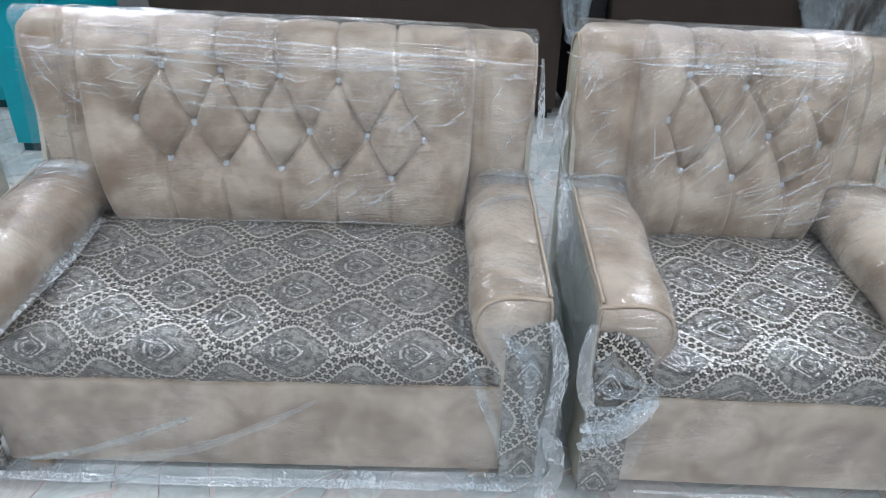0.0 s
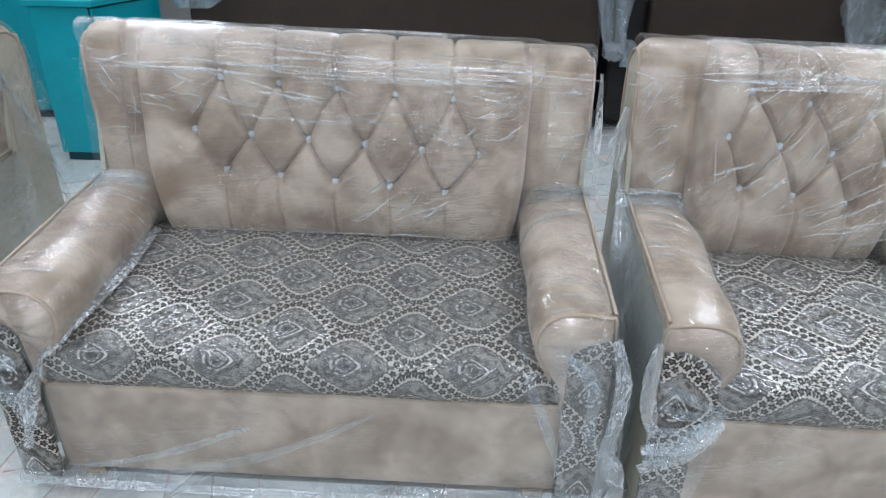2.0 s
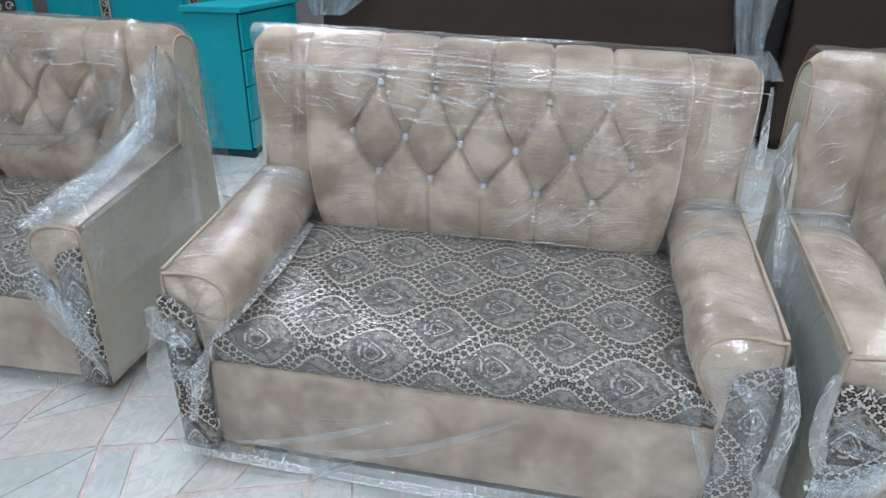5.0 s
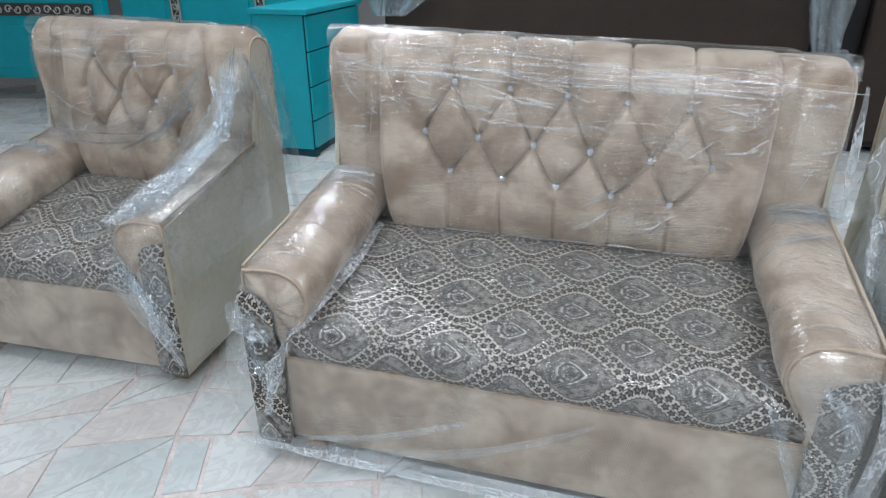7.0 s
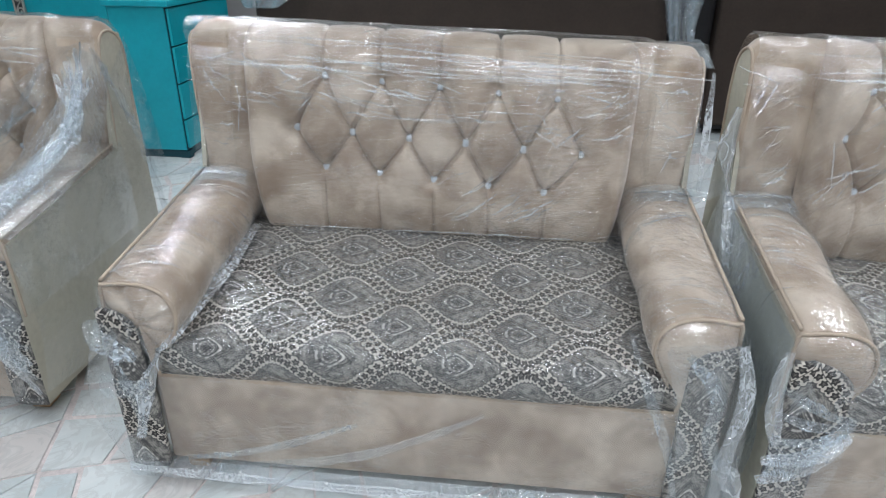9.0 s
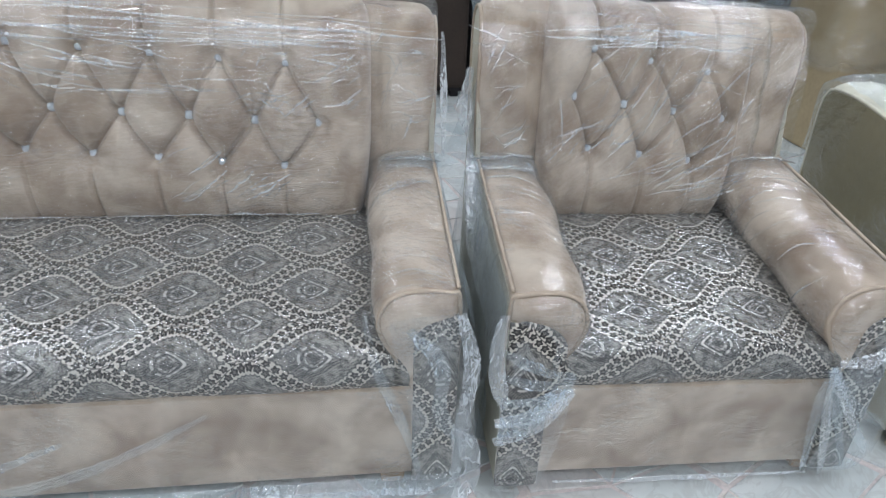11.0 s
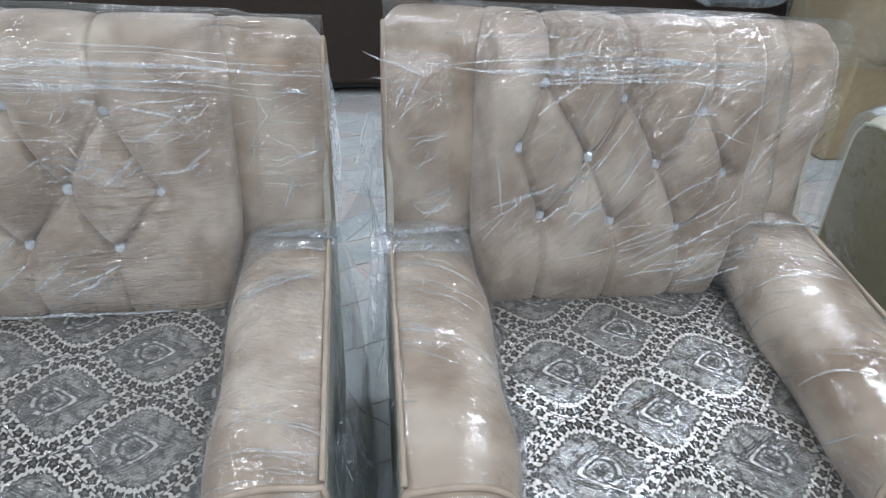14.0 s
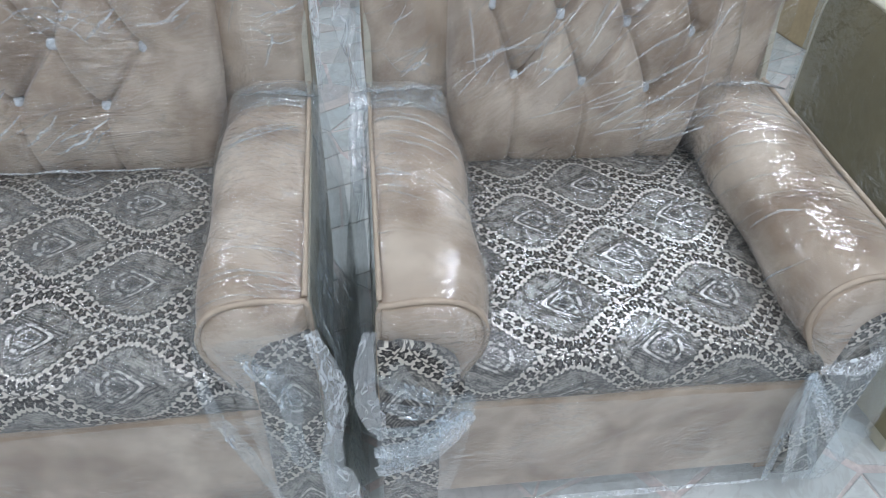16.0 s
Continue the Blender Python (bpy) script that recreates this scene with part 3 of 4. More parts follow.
def sofa(name, m, W, rows, phase, label, cat, facing=(0.10, 0.10), pleats=(True, False), inset=0.065):
    root = tagged(empty(name, m), label, cat, "beige sofa set")
    hw = W / 2
    bw = hw - 0.163
    grids = {}
    bm = bm_box(-hw + 0.085, hw - 0.085, 0.0, 0.06, 0.05, 0.318, 0.008)
    part("front_panel", bm, VELVET, root)
    part("frame", bm_box(-hw + 0.02, hw - 0.02, 0.065, DEPTH - 0.02, 0.06, 0.30, 0.01), CREAM_CLOTH, root)
    part("back_panel", bm_box(-hw + 0.014, hw - 0.014, DEPTH - 0.016, DEPTH, 0.05, 0.99, 0.006), CREAM_CLOTH, root, "plain cream lining cloth")
    grids["seat"] = seat(root, hw - 0.100, phase)
    grids["back"] = tufted_back(root, bw, rows)
    for k, side in enumerate((-1, 1)):
        grids["wing", side] = wing(root, side, hw, bw)
        grids["arm", side] = arm(root, side, hw, facing[k], pleats[k])
        for fy in (0.05, DEPTH - 0.09):
            bm = bm_box(side * (hw - inset) - 0.035, side * (hw - inset) + 0.035, fy - 0.03, fy + 0.03, 0.0, 0.062, 0.006)
            for v in bm.verts:
                if v.co.z < 0.03:
                    v.co.x += (side * (hw - inset) - v.co.x) * 0.2
            part("foot", bm, WOOD, root)
    return root, grids


def row(x0, x1, z0, z1, n):
    return [(x0 + (x1 - x0) * i / (n - 1), z0 + (z1 - z0) * i / (n - 1)) for i in range(n)]


LOVE_M, CHAIR_M, LEFT_M = pose(-0.460, 1.205, 0, 0, 0, -0.8), pose(0.799, 1.155, 0, 0, 0, -2.2), pose(-1.989, 1.385, 0, 0, 0, 1.5)
LOVE_W, CHAIR_W = 1.43, 0.888
LOVE, LOVE_G = sofa("loveseat", LOVE_M, LOVE_W, [row(-0.315, 0.332, 0.947, 0.915, 5), row(-0.402, 0.410, 0.803, 0.753, 6), row(-0.320, 0.312, 0.684, 0.634, 5)], (-0.045, 0.293, 1),
                    "two-seat beige velvet sofa with damask seat and tufted back", "sofa", (0.085, 0.098), (True, False), 0.14)
CHAIR_ROWS = [row(-0.150, 0.165, 0.958, 0.910, 3), row(-0.196, 0.226, 0.832, 0.777, 4), row(-0.142, 0.154, 0.690, 0.652, 3)]
CHAIR, CHAIR_G = sofa("armchair", CHAIR_M, CHAIR_W, CHAIR_ROWS, (0.016, 0.212, -1), "beige velvet armchair with a damask seat, beside the two-seat sofa", "armchair", (0.125, 0.09), (False, False))
LEFT, LEFT_G = sofa("armchair", LEFT_M, CHAIR_W, CHAIR_ROWS, (0.05, 0.16, 1), "beige velvet armchair loosely wrapped in film, near the teal dresser", "armchair", (0.125, 0.09), (False, False))


# ---- neighbours ----
def dresser():
    """Teal chest of drawers; its drawers face along +x."""
    e = tagged(empty("dresser", pose(-2.41, 4.22, 0, 0, 0, 0)), "teal painted chest of drawers on a dark plinth", "dresser")
    part("carcass", bm_box(-0.18, 0.165, -0.44, 0.44, 0.055, 0.915, 0.004), TEAL, e)
    part("top", bm_box(-0.20, 0.205, -0.465, 0.465, 0.915, 0.95, 0.006), TEAL, e)
    part("plinth", bm_box(-0.16, 0.15, -0.42, 0.42, 0.0, 0.055), TEAL_DARK, e)
    # darker sheet behind the drawers, shade put into the gaps by colour
    part("recess", bm_box(0.165, 0.17, -0.435, 0.435, 0.06, 0.91), TEAL_DARK, e)
    for z0, z1 in ((0.07, 0.245), (0.255, 0.465), (0.475, 0.685), (0.695, 0.905)):
        part("drawer", bm_box(0.171, 0.188, -0.432, 0.432, z0, z1, 0.004), TEAL, e)
    for y in (-0.40, 0.40):
        part("foot", bm_box(0.11, 0.175, y - 0.03, y + 0.03, 0.0, 0.05, 0.003), TEAL_DARK, e)


def carved_strip(parent, x, z0, z1, w=0.07):
    """Silvered scrollwork on a dark ground."""
    s = part("carved_strip", bm_box(x - w / 2, x + w / 2, -0.014, 0.0, z0, z1, 0.003), DARKCARVE, parent, "silver-leaf carved strip")
    n = max(2, int((z1 - z0) / 0.085))
    for i in range(n):
        zc = z0 + (i + 0.5) * (z1 - z0) / n
        sg = 1 if i % 2 else -1
        t = np.linspace(0, 1, 22)
        a = t * 4.4 * math.pi / 2
        r = 0.028 * (1 - 0.75 * t)
        tube("scroll", np.stack([x + sg * (0.004 + r * np.cos(a)), np.full(22, -0.018), zc + r * np.sin(a)], 1), 0.0055, SILVER, s, sides=5)
        tube("scroll", np.stack([x - sg * (0.024 * np.sin(t * 3)), np.full(22, -0.017), zc - 0.04 + 0.08 * t], 1), 0.004, SILVER, s, sides=5)
    for sx in (-1, 1):
        part("rim", bm_box(x + sx * w / 2 - 0.005, x + sx * w / 2 + 0.005, -0.022, 0.0, z0, z1, 0.002), SILVER, s)


def teal_wardrobe():
    e = tagged(empty("wardrobe", pose(-3.45, 4.75, 0)), "teal painted wardrobe with silver carved strips", "wardrobe")
    part("carcass", bm_box(-0.95, 0.72, 0.03, 0.60, 0.06, 1.9, 0.005), TEAL, e)
    part("plinth", bm_box(-0.90, 0.68, 0.05, 0.58, 0.0, 0.06), TEAL_DARK, e)
    for x0, x1 in ((-0.93, -0.44), (-0.36, 0.33), (0.41, 0.70)):
        d = part("door", bm_box(x0, x1, 0.0, 0.03, 0.08, 1.87, 0.004), TEAL, e)
        part("door_panel", bm_box(x0 + 0.06, x1 - 0.06, -0.012, 0.0, 0.16, 0.93, 0.004), TEAL, d)
    part("mirror", bm_box(-0.25, 0.22, -0.012, -0.002, 1.0, 1.75, 0.003), GLASS_GREY, e, "grey mirror panel")
    for x in (-0.40, 0.37):
        carved_strip(e, x, 0.3, 1.5)


def teal_bed():
    e = tagged(empty("bed_end", pose(-5.3, 4.6, 0, 0, 0, 4)), "teal painted bed end with a silver carved band", "bed")
    part("panel", bm_box(-0.9, 0.75, 0.0, 0.06, 0.25, 0.92, 0.006), TEAL, e)
    part("inset", bm_box(-0.8, 0.6, -0.012, 0.0, 0.34, 0.70, 0.004), TEAL, e)
    for x in (-0.93, 0.78):
        part("post", bm_box(x - 0.04, x + 0.04, -0.01, 0.07, 0.0, 1.0, 0.006), TEAL, e)
    b = part("carved_band", bm_box(-0.88, 0.72, -0.016, 0.0, 0.78, 0.88, 0.004), DARKCARVE, e, "silver-leaf carved band")
    for i in range(17):
        x = -0.84 + i * 0.095
        t = np.linspace(0, 1, 20)
        a, r = t * 7.0 + (i % 2) * math.pi, 0.036 * (1 - 0.7 * t)
        tube("scroll", np.stack([x + r * np.cos(a), np.full(20, -0.02), 0.83 + r * np.sin(a)], 1), 0.007, SILVER, b, sides=5)


def brown_sofa(x0, x1, y, label, dark_gap_block=False):
    """The back of a sofa that faces away: brown lining over a boxed frame."""
    e = tagged(empty("sofa_back", pose((x0 + x1) / 2, y, 0)), label, "sofa")
    h = (x1 - x0) / 2
    bm = bm_box(-h, h, 0.0, 0.75, 0.07, 1.10, 0.03, 3)
    part("body", bm, BROWN_CLOTH, e)
    # black strip that draws the shadow gap under the body
    part("rail", bm_box(-h + 0.02, h - 0.02, 0.02, 0.06, 0.045, 0.075, 0.004), BLACK_CLOTH, e)
    # side extended by an added black block, so the gap between sofas stays dark
    if dark_gap_block:
        part("arm", bm_box(-h - 0.25, -h - 0.004, 0.06, 0.74, 0.06, 1.08, 0.05, 4), BLACK_CLOTH, e, "black block added at the side to keep the gap dark")
    for x in (-h + 0.08, h - 0.08):
        part("foot", bm_box(x - 0.03, x + 0.03, 0.04, 0.10, 0.0, 0.05, 0.004), BLACK_CLOTH, e)
    return e


def bunch(name, top, bottom, r0, r1, seed, label, mat=None, knot=True, spread=0.5):
    """A gathered hank of film that hangs down into a knot."""
    e = tagged(empty(name, pose(*bottom)), label, "plastic wrap")
    d = np.array(top) - np.array(bottom)
    nu, nv = 64, 34
    t = np.linspace(0, 1, nv)
    a = np.linspace(0, 2 * np.pi, nu)
    rad = r1 + (r0 - r1) * t ** spread
    fold = 1 + 0.38 * np.sin(a * 7 + seed)[:, None] * t[None] ** 0.3 + 0.2 * np.sin(a * 13 + 2 * seed)[:, None]
    fold += 0.25 * vnoise(np.stack([np.cos(a)[:, None] * 2.2 + 0 * t, np.sin(a)[:, None] * 2.2 + 0 * t, 3 * t[None] + 0 * a[:, None]], -1), seed)
    P = np.zeros((nu, nv, 3))
    P += d[None, None] * t[None, :, None]
    P[..., 0] += rad[None] * fold * np.cos(a)[:, None]
    P[..., 1] += 0.45 * rad[None] * fold * np.sin(a)[:, None]
    sheet("gather", P, mat or FILM_LOOSE, e)
    if knot:
        u, v = np.meshgrid(np.linspace(0, 2 * np.pi, 22), np.linspace(-np.pi / 2, np.pi / 2, 14), indexing="ij")
        K = np.stack([np.cos(u) * np.cos(v), np.sin(u) * np.cos(v), 0.8 * np.sin(v)], -1) * r1 * 1.7
        K *= (1 + 0.25 * vnoise(K * 40, seed + 2))[..., None]
        sheet("knot", K, FILM_LOOSE, e)
    return e


def end_panel():
    """A wrapped armchair seen from its flat side, cream padding along the top."""
    e = tagged(empty("side_chair", pose(1.452, 1.15, 0, 0, 0, 0)), "cream armchair with an olive lining side, under clear film", "armchair", "wrapped seats nearby")
    out = [(0.0, 0.05), (0.02, 0.52), (0.10, 0.66), (0.30, 0.765), (0.52, 0.815), (0.66, 0.825), (0.70, 0.80), (0.695, 0.60), (0.66, 0.05)]
    bm = bmesh.new()
    c = smooth_line(out + out[:1], 60, 2)[:-1]
    a0 = [bm.verts.new((0.0, y, z)) for y, z in c]
    b0 = [bm.verts.new((0.02, y, z)) for y, z in c]
    bm.faces.new(a0)
    bm.faces.new(b0[::-1])
    for i in range(len(c)):
        j = (i + 1) % len(c)
        bm.faces.new((a0[i], b0[i], b0[j], a0[j]))
    bmesh.ops.recalc_face_normals(bm, faces=bm.faces)
    part("side_panel", bm, OLIVE_CLOTH, e, "olive lining cloth")
    top = smooth_line([(0.0, 0.10), (0.02, 0.52), (0.10, 0.66), (0.30, 0.765), (0.52, 0.815), (0.66, 0.825), (0.70, 0.80), (0.695, 0.60), (0.68, 0.30)], 60, 2)
    P = np.zeros((26, 60, 3))
    for i in range(26):
        k = i / 25
        x = 0.012 + 0.28 * k
        lift = 0.03 * math.sin(math.pi * min(1, k * 1.6 + 0.02)) ** 0.6
        n = top - np.array([0.36, 0.45])
        n /= np.linalg.norm(n, axis=1)[:, None]
        q = top + n * lift
        P[i] = np.stack([np.full(60, x), q[:, 0], q[:, 1]], 1)
    P += 0.004 * vnoise(P * 14, 4)[..., None]
    sheet("padded_edge", P, PALE_CLOTH, e, "thick pale cream padding")
    tube("piping", np.stack([np.full(60, 0.004), top[:, 0], top[:, 1] + 0.004], 1), 0.006, PALE_CLOTH, e)
    part("base", bm_box(0.02, 0.85, 0.03, 0.64, 0.05, 0.42, 0.02), OLIVE_CLOTH, e)
    part("foot", bm_box(0.012, 0.07, 0.01, 0.07, 0.0, 0.055, 0.005), PALE_CLOTH, e)
    part("foot", bm_box(0.012, 0.07, 0.58, 0.64, 0.0, 0.055, 0.005), PALE_CLOTH, e)
    w = tagged(empty("plastic_wrap", pose(1.452, 1.15, 0)), "clear polythene bag over the cream armchair", "plastic wrap", "film covers")
    side = np.zeros((30, 40, 3))
    cc = smooth_line(out[1:-1], 40, 2)
    for i in range(30):
        k = i / 29
        side[i, :, 0] = -0.014
        side[i, :, 1], side[i, :, 2] = 0.36 + (cc[:, 0] - 0.36) * (1 - 0.95 * k), (cc[:, 1] + 0.012) * (1 - k) + k * (0.10 + 0.2 * cc[:, 1])
    Q = finer(side, 110, 130)
    Q[..., 0] -= 0.008 * ridges(Q, 4, 40, (0, -0.6, 0.8), 6) ** 3 + 0.002 * ridges(Q, 16, 43, (0, -0.6, 0.8), 5) ** 3
    sheet("side_film", Q, FILM_SOFT, w)
    sheet("top_film", wrapped(P, 60, 120, 0.012, 0.014, 9, 50, (1, 0, 0), 3, 1.0), FILM_LOOSE, w)


def tan_sofa():
    e = tagged(empty("tan_sofa", pose(3.15, 3.75, 0, 0, 0, 0)), "tan padded sofa end under clear film", "sofa", "wrapped seats nearby")
    u, v = np.meshgrid(np.linspace(0, 2 * np.pi, 40), np.linspace(-np.pi / 2, np.pi / 2, 26), indexing="ij")
    f = lambda c: np.sign(c) * np.abs(c) ** 0.45
    P = np.stack([0.42 * f(np.cos(u)) * f(np.cos(v)), 0.34 * f(np.sin(u)) * f(np.cos(v)), 0.28 * f(np.sin(v)) + 0.74], -1)
    P += 0.012 * vnoise(P * 6, 9)[..., None]
    sheet("padding", P, TAN_CLOTH, e)
    part("base", bm_box(-0.36, 0.4, -0.30, 0.32, 0.0, 0.55, 0.02), TAN_CLOTH, e)
    C = np.array([0, 0, 0.74])
    Q = finer(P, 90, 60)
    Q = C + (Q - C) * (1.03 + 0.05 * ridges(Q, 6, 3) ** 2)[..., None]
    w = tagged(empty("plastic_wrap", pose(3.15, 3.75, 0)), "clear film round the tan sofa end", "plastic wrap", "film covers")
    sheet("film", Q, FILM_SOFT, w)


dresser()
teal_wardrobe()
teal_bed()
brown_sofa(-2.05, 0.86, 4.72, "long sofa turned away, its back covered in dark brown lining")
brown_sofa(1.20, 4.1, 4.78, "sofa turned away, its back lined in dark brown", True)
end_panel()
tan_sofa()


# ---- film covers ----
def cover(M, G, W, seed, label, back_film, slant):
    hw = W / 2
    w = tagged(empty("plastic_wrap", M), label, "plastic wrap", "film covers")
    rnd = random.Random(seed)
    # over the back, from wing to wing
    prof = smooth_line(PROFILE, 110)
    back = prof.copy()
    back[:, 0] += 0.066 * np.clip((1.060 - prof[:, 1]) / 0.06, 0, 1) * (prof[:, 0] < 0.63)
    back[:, 1] -= 0.006
    nx = int(W / 0.0075)
    xs = np.linspace(-hw - 0.002, hw + 0.002, nx)
    k = np.clip((np.abs(xs) - (hw - 0.163) - 0.006) / 0.035, 0, 1)
    k = (k * k * (3 - 2 * k))[:, None, None]
    P = np.concatenate([np.broadcast_to(xs[:, None, None], (nx, 110, 1)), prof[None] * (1 - k) + back[None] * k], -1)
    Q = sag(P[:, 10:])
    N = normals(Q)
    high = np.clip((Q[..., 2] - 0.90) / 0.10, 0, 1)
    r = 0.009 * ridges(Q, 9, seed, slant, 5) ** 3 + 0.006 * ridges(Q, 24, seed + 3, slant, 3) ** 3
    patch = np.clip(vnoise(Q * 4.2, seed + 17) * 1.6 + 0.55, 0.12, 1)
    r = r * patch
    band = 0.006 * ridges(Q, 28, seed + 7, (1, 0, -0.04), 10) ** 3
    Q = Q + N * (0.007 + r * (1 - 0.8 * high) + band * high)[..., None]
    sheet("back_film", Q, back_film, w)
    # over the seat
    S = G["seat"]
    sheet("seat_film", wrapped(S[3:-3], int(W / 0.009), 90, 0.004, 0.0055, 12, seed + 20, (0.8, 0.6, 0), 4), FILM_SEAT, w)
    # round the arms
    for side in (-1, 1):
        A = G["arm", side]
        Q = wrapped(A[:, 4:], 90, 90, 0.005, 0.0035, 15, seed + 30 + side, (side * 1.0, 0.35, 0.2), 4, side)
        sheet("arm_film", Q, FILM_SOFT, w)
        rim, cen = A[0, 4:66], np.array([side * (hw - 0.085), 0, arm_top(0) - 0.1])
        s = np.linspace(0, 1, 14)[None, :, None]
        cap = rim[:, None] * 1.0 * (1 - s) + cen * s + (rim[:, None] - cen) * 0.04
        cap[..., 1] = -0.012 - 0.024 * np.sin(np.clip(s[..., 0] * 2.4, 0, 1) * np.pi / 2)
        cap = finer(cap, 80, 40)
        cap[..., 1] -= 0.010 * ridges(cap, 13, seed + 60 + side, (side * 0.6, 0, 1), 4) ** 3
        sheet("arm_front_film", cap, FILM, w)
    # before the front panel
    x = np.linspace(-hw + 0.05, hw - 0.05, 12)
    z = np.linspace(0.045, 0.33, 8)
    F = np.stack(np.broadcast_arrays(x[:, None], -0.016 - 0.006 * np.sin((z - 0.04) * 9)[None], z[None]), -1)
    sheet("front_film", wrapped(F, int(W / 0.008), 40, 0.0, 0.007, 4.5, seed + 41, (1, 0, 0.42), 6), FILM_SOFT, w)
    return w


def drape(parent, name, top, bottom, bulge, seed, nu=50, nv=40, amp=0.02, freq=8, mat=None, along=(0, 0, 1)):
    """A slack sheet between two lines, bulging out by the vector given."""
    a, b = smooth_line(top, nu, 2), smooth_line(bottom, nu, 2)
    t = np.linspace(0, 1, nv)
    P = a[:, None] * (1 - t)[None, :, None] + b[:, None] * t[None, :, None]
    P = P + np.asarray(bulge)[None, None] * np.sin(np.pi * t)[None, :, None]
    k = (np.sin(np.pi * np.clip(t, 0.03, 0.97)) ** 0.5)[None]
    N = normals(P)
    P = P + N * ((amp * (ridges(P, freq, seed, along, 4) ** 2 - 0.4) + 0.4 * amp * vnoise(P * freq * 0.5, seed + 1)) * k)[..., None]
    return sheet(name, P, mat or FILM_LOOSE, parent)


def strand(parent, pts, width, seed, n=60, mat=None, flat=0.35, folds=3, face=None):
    """A gathered, flattened fold of film along a line, by default whitened for its gloss."""
    p = smooth_line(pts, n, 2)
    tan = np.gradient(p, axis=0)
    tan /= np.linalg.norm(tan, axis=1)[:, None]
    if face is None:
        face = (0.05, -0.9, 0.4) if p[:, 1].mean() < -0.02 else (0.15, 0.3, 0.94)
    out = np.cross(tan, np.asarray(face, float))
    out /= np.linalg.norm(out, axis=1)[:, None] + 1e-9
    up = np.cross(out, tan)
    k = 4 * folds + 1
    a = np.linspace(-1, 1, k)
    prof = width * (0.35 + 0.65 * np.sin(np.linspace(0.12, np.pi - 0.12, n)) ** 0.7) * (1 + 0.35 * vnoise(p * 14, seed))
    zig = flat * np.abs(np.sin(a * folds * np.pi / 2 + seed))[None] * (1 + 0.5 * vnoise(np.stack([p[:, 0] * 20, p[:, 1] * 20, p[:, 2] * 20], -1), seed + 3))[:, None]
    P = p[:, None] + out[:, None] * (a[None] * prof[:, None])[..., None] + up[:, None] * (zig * prof[:, None])[..., None]
    P = P + 0.18 * width * vnoise(P * 45, seed + 9)[..., None]
    return sheet("film_fold", P, mat or FILM_ROPE, parent)


LOVE_WRAP = cover(LOVE_M, LOVE_G, LOVE_W, 100, "crinkled clear stretch film round the two-seat sofa", FILM, (0.9, 0, -0.3))
CHAIR_WRAP = cover(CHAIR_M, CHAIR_G, CHAIR_W, 200, "crinkled clear stretch film round the armchair", FILM_SLANT, (0.7, 0, 0.7))
LEFT_WRAP = cover(LEFT_M, LEFT_G, CHAIR_W, 300, "slack clear film thrown round the armchair", FILM_SLANT, (0.7, 0, 0.7))

h = LOVE_W / 2
# hem along the floor, slack bag at both ends of the two-seat sofa
drape(LOVE_WRAP, "hem", [(-h - 0.01, -0.03, 0.075), (0, -0.034, 0.07), (h + 0.01, -0.03, 0.075)], [(-h + 0.0, -0.05, 0.025), (0, -0.05, 0.03), (h, -0.05, 0.025)], (0, -0.012, 0), 5, 120, 12, 0.006, 14, along=(1, 0, 0))
drape(LOVE_WRAP, "slack_film", [(-h - 0.01, 0.10, 0.59), (-h - 0.015, -0.03, 0.50), (-h + 0.05, -0.05, 0.46)], [(-h - 0.03, 0.15, 0.03), (-h - 0.03, -0.05, 0.03), (-h + 0.12, -0.06, 0.05)], (-0.06, -0.03, 0), 6, 40, 44, 0.02, 6, FILM_SOFT)
drape(LOVE_WRAP, "slack_film", [(-h + 0.16, 0.35, 0.50), (-h + 0.16, 0.1, 0.45), (-h + 0.13, -0.04, 0.42)], [(-h + 0.10, 0.05, 0.50), (-h + 0.0, -0.05, 0.43), (-h + 0.06, -0.05, 0.16)], (0.0, -0.02, 0.01), 7, 40, 26, 0.014, 8)
drape(LOVE_WRAP, "slack_film", [(h - 0.15, -0.01, 0.50), (h - 0.08, -0.035, 0.53), (h + 0.01, -0.03, 0.53)], [(h - 0.10, -0.05, 0.06), (h - 0.04, -0.07, 0.06), (h + 0.02, -0.06, 0.06)], (0.02, -0.03, 0), 8, 40, 44, 0.02, 7, FILM_SOFT)
drape(LOVE_WRAP, "slack_film", [(h + 0.012, -0.03, 0.54), (h + 0.014, 0.25, 0.58), (h + 0.014, 0.6, 0.64)], [(h + 0.02, -0.07, 0.10), (h + 0.035, 0.25, 0.05), (h + 0.03, 0.6, 0.05)], (0.045, 0, 0), 9, 50, 44, 0.02, 6)
drape(LOVE_WRAP, "slack_film", [(h - 0.15, 0.56, 0.655), (h - 0.07, 0.55, 0.67), (h + 0.01, 0.56, 0.66)], [(h - 0.16, 0.50, 0.63), (h - 0.07, 0.48, 0.655), (h + 0.01, 0.50, 0.63)], (0, 0, 0.012), 10, 40, 14, 0.008, 20, along=(1, 0, 0))
drape(LOVE_WRAP, "slack_film", [(-h + 0.15, 0.56, 0.655), (-h + 0.07, 0.55, 0.67), (-h - 0.01, 0.56, 0.66)], [(-h + 0.16, 0.50, 0.63), (-h + 0.07, 0.48, 0.655), (-h - 0.01, 0.50, 0.63)], (0, 0, 0.012), 11, 40, 14, 0.008, 20, along=(1, 0, 0))

